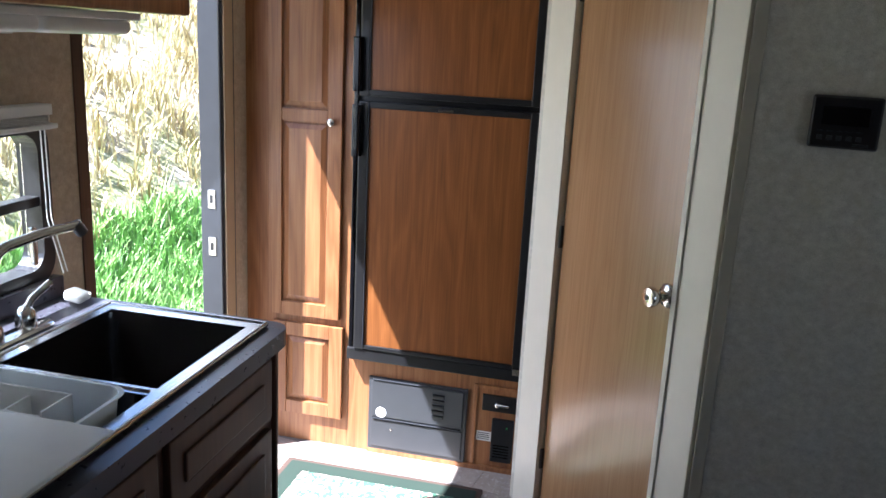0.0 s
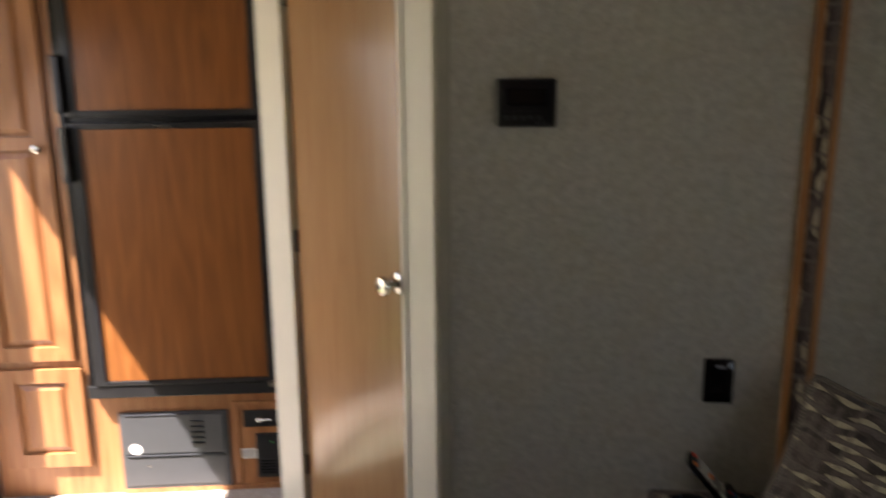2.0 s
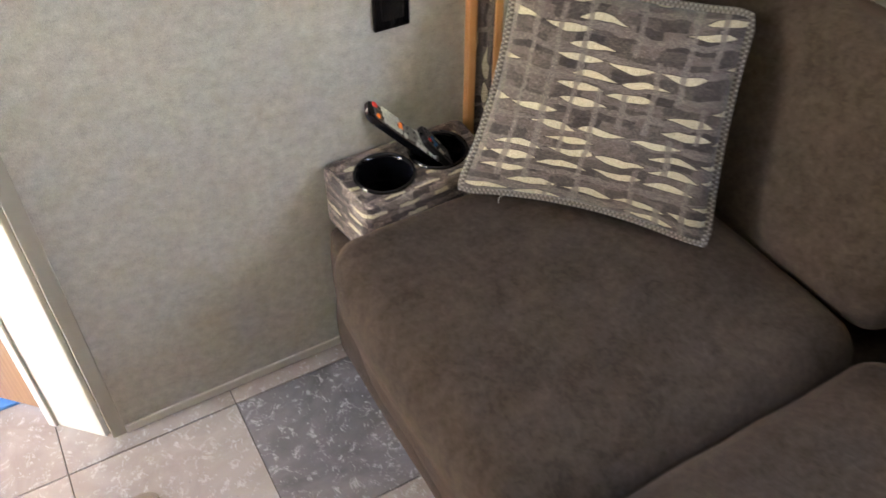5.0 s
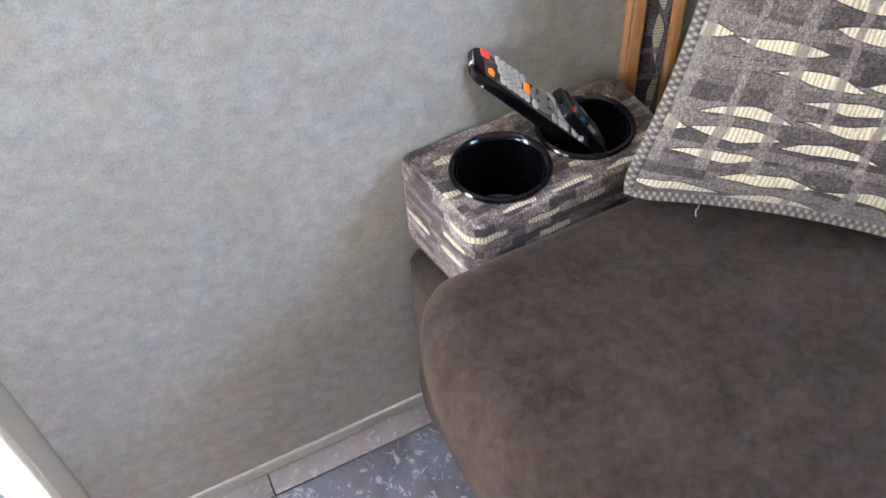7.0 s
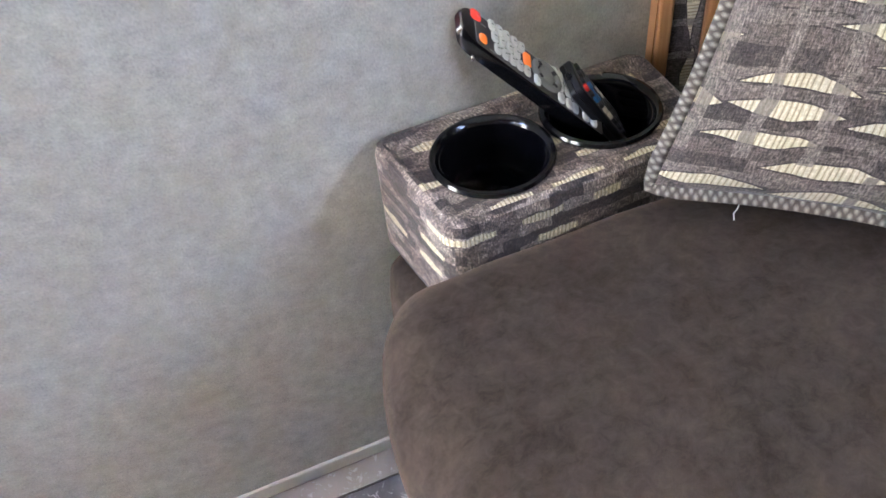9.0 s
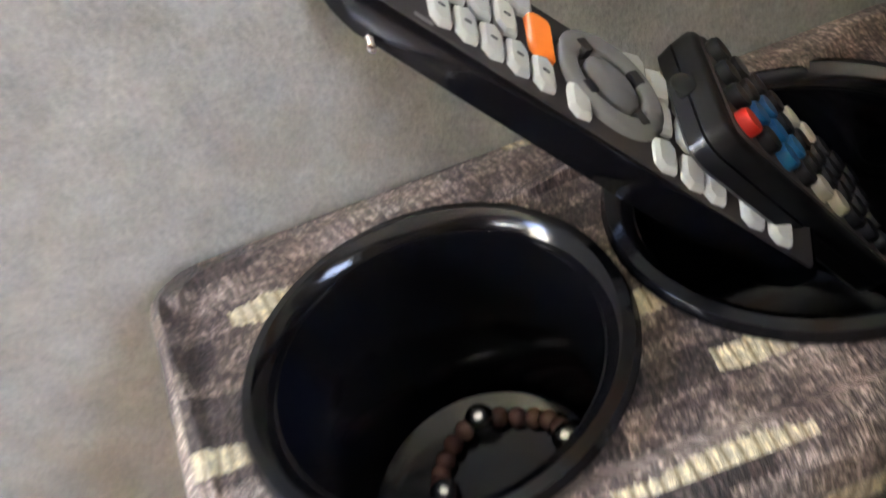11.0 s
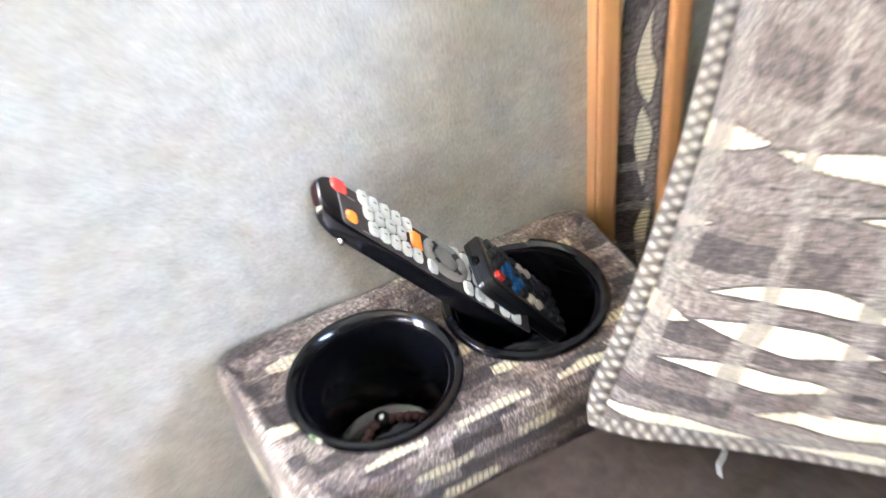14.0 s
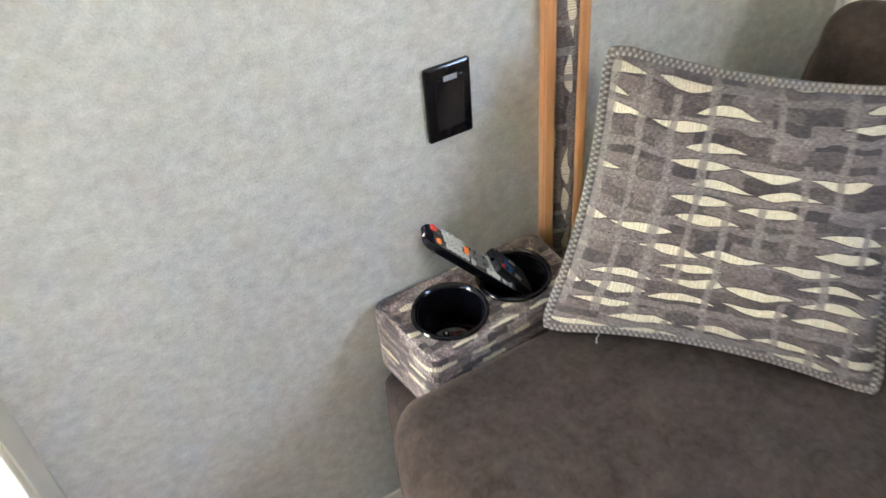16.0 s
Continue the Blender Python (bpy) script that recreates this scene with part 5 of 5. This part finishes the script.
def thermostat():
    t = thing("thermostat", "black wall thermostat and tank monitor panel", "thermostat", (0.21, 0, 1.45))
    mid = Matrix.Translation((0.2115, -0.0005, 1.506)) @ Matrix.Rotation(radians(90), 4, "X")
    part("case", slab(rounded(0.138, 0.111, 0.006, 4), [(0, 0), (0.018, 0), (0.0245, 0.005)], None, mid), BLACK, t, "", True)
    part("display", box((0.165, -0.0262, 1.500), (0.258, -0.0245, 1.540), 0.001), BLACK_GLOSS, t)
    for k in range(5):
        part("label_bar", box((0.158 + 0.019 * k, -0.0258, 1.486), (0.172 + 0.019 * k, -0.0248, 1.4885), 0), FRAME_GREY, t)
        part("button", box((0.160 + 0.019 * k, -0.0275, 1.468), (0.171 + 0.019 * k, -0.0245, 1.478), 0.001), CHARCOAL, t)
    part("slider", box((0.232, -0.028, 1.458), (0.262, -0.0245, 1.463), 0.001), FRAME_GREY, t)


outlet()
thermostat()


# ---- on the floor ----
def mat_on_floor(name, label, lo, hi, z, colour, turn=0.0):
    bm = slab(rounded(hi[0] - lo[0], hi[1] - lo[1], 0.03, 5), [(0.001, 0.001), (z * 0.6, 0.0), (z, 0.003)], None, Matrix.Translation(((lo[0] + hi[0]) / 2, (lo[1] + hi[1]) / 2, 0)) @ Matrix.Rotation(radians(turn), 4, "Z"))
    return tagged(part(name, bm, colour, None, label), category="mat")


def rug_cloth():
    n = Nodes("floral_rug_pile")
    at = n.place()
    q = n.noise(at, 26, 2, 0.5, 1.5)
    r = n.noise(at, 60, 3, 0.6, 1.0)
    col = n.mix(n.ramp(q, (0.50, 0.0), (0.53, 1.0)), (0.42, 0.38, 0.30), (0.05, 0.13, 0.085))
    col = n.mix(n.ramp(q, (0.36, 1.0), (0.39, 0.0)), col, (0.32, 0.10, 0.085))
    col = n.mix(n.ramp(r, (0.60, 0.0), (0.66, 0.7)), col, (0.10, 0.10, 0.14))
    n.bump(n.noise(at, 700, 2), 0.5, 0.003)
    return n.done(col, 0.95)


def rug():
    """A small floral rug before the fridge, laid along the galley."""
    r = thing("floral_rug", "cream floral rug with dark green border and brown edge", "rug", FW @ Vector((-0.45, -0.55, 0)))
    for name, w, d, z, mat in (("edge", 0.78, 0.92, 0.006, plain("brown_rug_edge", (0.06, 0.035, 0.025), 0.9)), ("border", 0.74, 0.88, 0.0075, plain("green_rug_border", (0.014, 0.028, 0.019), 0.95, vary=0.3, scale=60)), ("field", 0.60, 0.74, 0.009, rug_cloth())):
        part(name, slab(rounded(w, d, 0.01, 3), [(0.0012, 0), (z, 0), (z + 0.0004, 0.002)], None, FW @ Matrix.Translation((-0.48, -0.62, 0))), mat, r)


rug()
mat_on_floor("bath_mat", "corner of a bright blue bath mat under the door", (-0.288, 0.185), (0.10, 0.60), 0.010, plain("blue_mat_pile", (0.09, 0.26, 0.62), 0.9, vary=0.15, scale=80), 0)


mat_on_floor("floor_mat", "flat beige woven mat on the tiled floor", (-0.75, -0.80), (0.062, -0.185), 0.011, plain("beige_woven_mat", (0.27, 0.215, 0.16), 0.9, vary=0.25, scale=70, bump=0.4), 3)


# ---- outside ----
def outside():
    n = Nodes("bank_soil_and_litter")
    at = n.place()
    dry, leaf, fine = n.noise(at, 1.6, 4), n.noise(at, 14, 5, 0.7, 1.0), n.noise(at, 55, 4, 0.7)
    col = n.ramp(leaf, (0.30, (0.16, 0.11, 0.06)), (0.46, (0.40, 0.33, 0.21)), (0.60, (0.66, 0.60, 0.50)))
    col = n.mix(n.ramp(fine, (0.45, 0.0), (0.6, 0.85)), col, (0.13, 0.095, 0.05))
    col = n.mix(n.ramp(dry, (0.45, 0.0), (0.6, 0.5)), col, (0.20, 0.26, 0.06))
    n.bump(leaf, 0.8, 0.05)
    soil = n.done(col, 0.9)
    bm = bmesh.new()
    rows = []
    xs = [60, 30, 12, 4, 0] + [-0.4 * k for k in range(1, 40)] + [-18, -24, -36, -72]
    ys = [-60, -30, -12, -6] + [-4 + 0.5 * k for k in range(41)] + [20, 28, 45, 80]
    for x in xs:
        rows.append([bm.verts.new((x, y, bank(x, y))) for y in ys])
    for a, b in zip(rows, rows[1:]):
        for k in range(len(ys) - 1):
            bm.faces.new((a[k], a[k + 1], b[k + 1], b[k]))
    structure("ground", bm, soil, "dry leaf-littered grassy bank outside the camper", "ground", True)


def bank(x, y):
    rise = max(0.0, -x - 3.4)
    return -0.75 + min(9.0, 0.55 * rise * min(1.0, rise / 2.5)) + 0.12 * noise.noise(Vector((x * 0.6, y * 0.6, 0)))


def tufts(name, label, count, area, length, mat, seed):
    """Many bent blades in one mesh."""
    rng = random.Random(seed)
    verts, faces = [], []
    for _ in range(count):
        cx, cy = rng.uniform(*area[0]), rng.uniform(*area[1])
        for _ in range(7):
            a, lean, h = rng.uniform(0, 6.283), rng.uniform(0.15, 0.75), length * rng.uniform(0.5, 1.15)
            x, y = cx + rng.gauss(0, 0.05), cy + rng.gauss(0, 0.05)
            z = bank(x, y) - 0.02
            w = rng.uniform(0.006, 0.013)
            dx, dy = math.cos(a), math.sin(a)
            i = len(verts)
            for f, s in ((0, 1.0), (0.55, 0.8), (1.0, 0.05)):
                px, py, pz = x + dx * lean * h * f * f, y + dy * lean * h * f * f, z + h * (f - 0.25 * lean * f * f)
                verts += [(px - dy * w * s, py + dx * w * s, pz), (px + dy * w * s, py - dx * w * s, pz)]
            faces += [(i, i + 1, i + 3, i + 2), (i + 2, i + 3, i + 5, i + 4)]
    me = bpy.data.meshes.new(name)
    me.from_pydata(verts, [], faces)
    me.materials.append(mat)
    tagged(new(name, me), label, "grass", kind="stuff")


def leaf_mat(name, dark, light):
    n = Nodes(name)
    g = n.tree.nodes.new("ShaderNodeNewGeometry").outputs["Random Per Island"]
    return n.done(n.mix(g, dark, light), 0.5)


outside()
tufts("tall_grass", "lush green grass on the bank outside the door", 9000, ((-5.1, -2.2), (0.0, 6.0)), 0.30, leaf_mat("grass_blade", (0.09, 0.22, 0.04), (0.32, 0.52, 0.15)), 3)
tufts("dry_weeds", "dry yellow-brown weeds higher on the bank", 3200, ((-12.0, -4.9), (1.5, 12.0)), 0.36, leaf_mat("dry_blade", (0.24, 0.17, 0.07), (0.62, 0.55, 0.30)), 5)


# ---- floor tiles, one by one ----
def tiles():
    side, gap = 0.355, 0.0012
    bm = box((-side / 2 + gap, -side / 2 + gap, -0.004), (side / 2 - gap, side / 2 - gap, 0.0), 0.0006, None, None, 1)
    me = bpy.data.meshes.new("floor_tile")
    bm.to_mesh(me)
    bm.free()
    grey = me.copy()
    me.materials.append(TILE)
    grey.materials.append(TILE_GREY)
    for i in range(-6, 3):
        for j in range(-9, 4):
            t = new("floor_tile", grey if j != 0 and (i * 5 + j * 3) % 7 == 4 else me)
            t.parent = floor
            t.location = (0.255 + side * (i + 0.5), -0.047 + side * (j + 0.5), 0)


tiles()
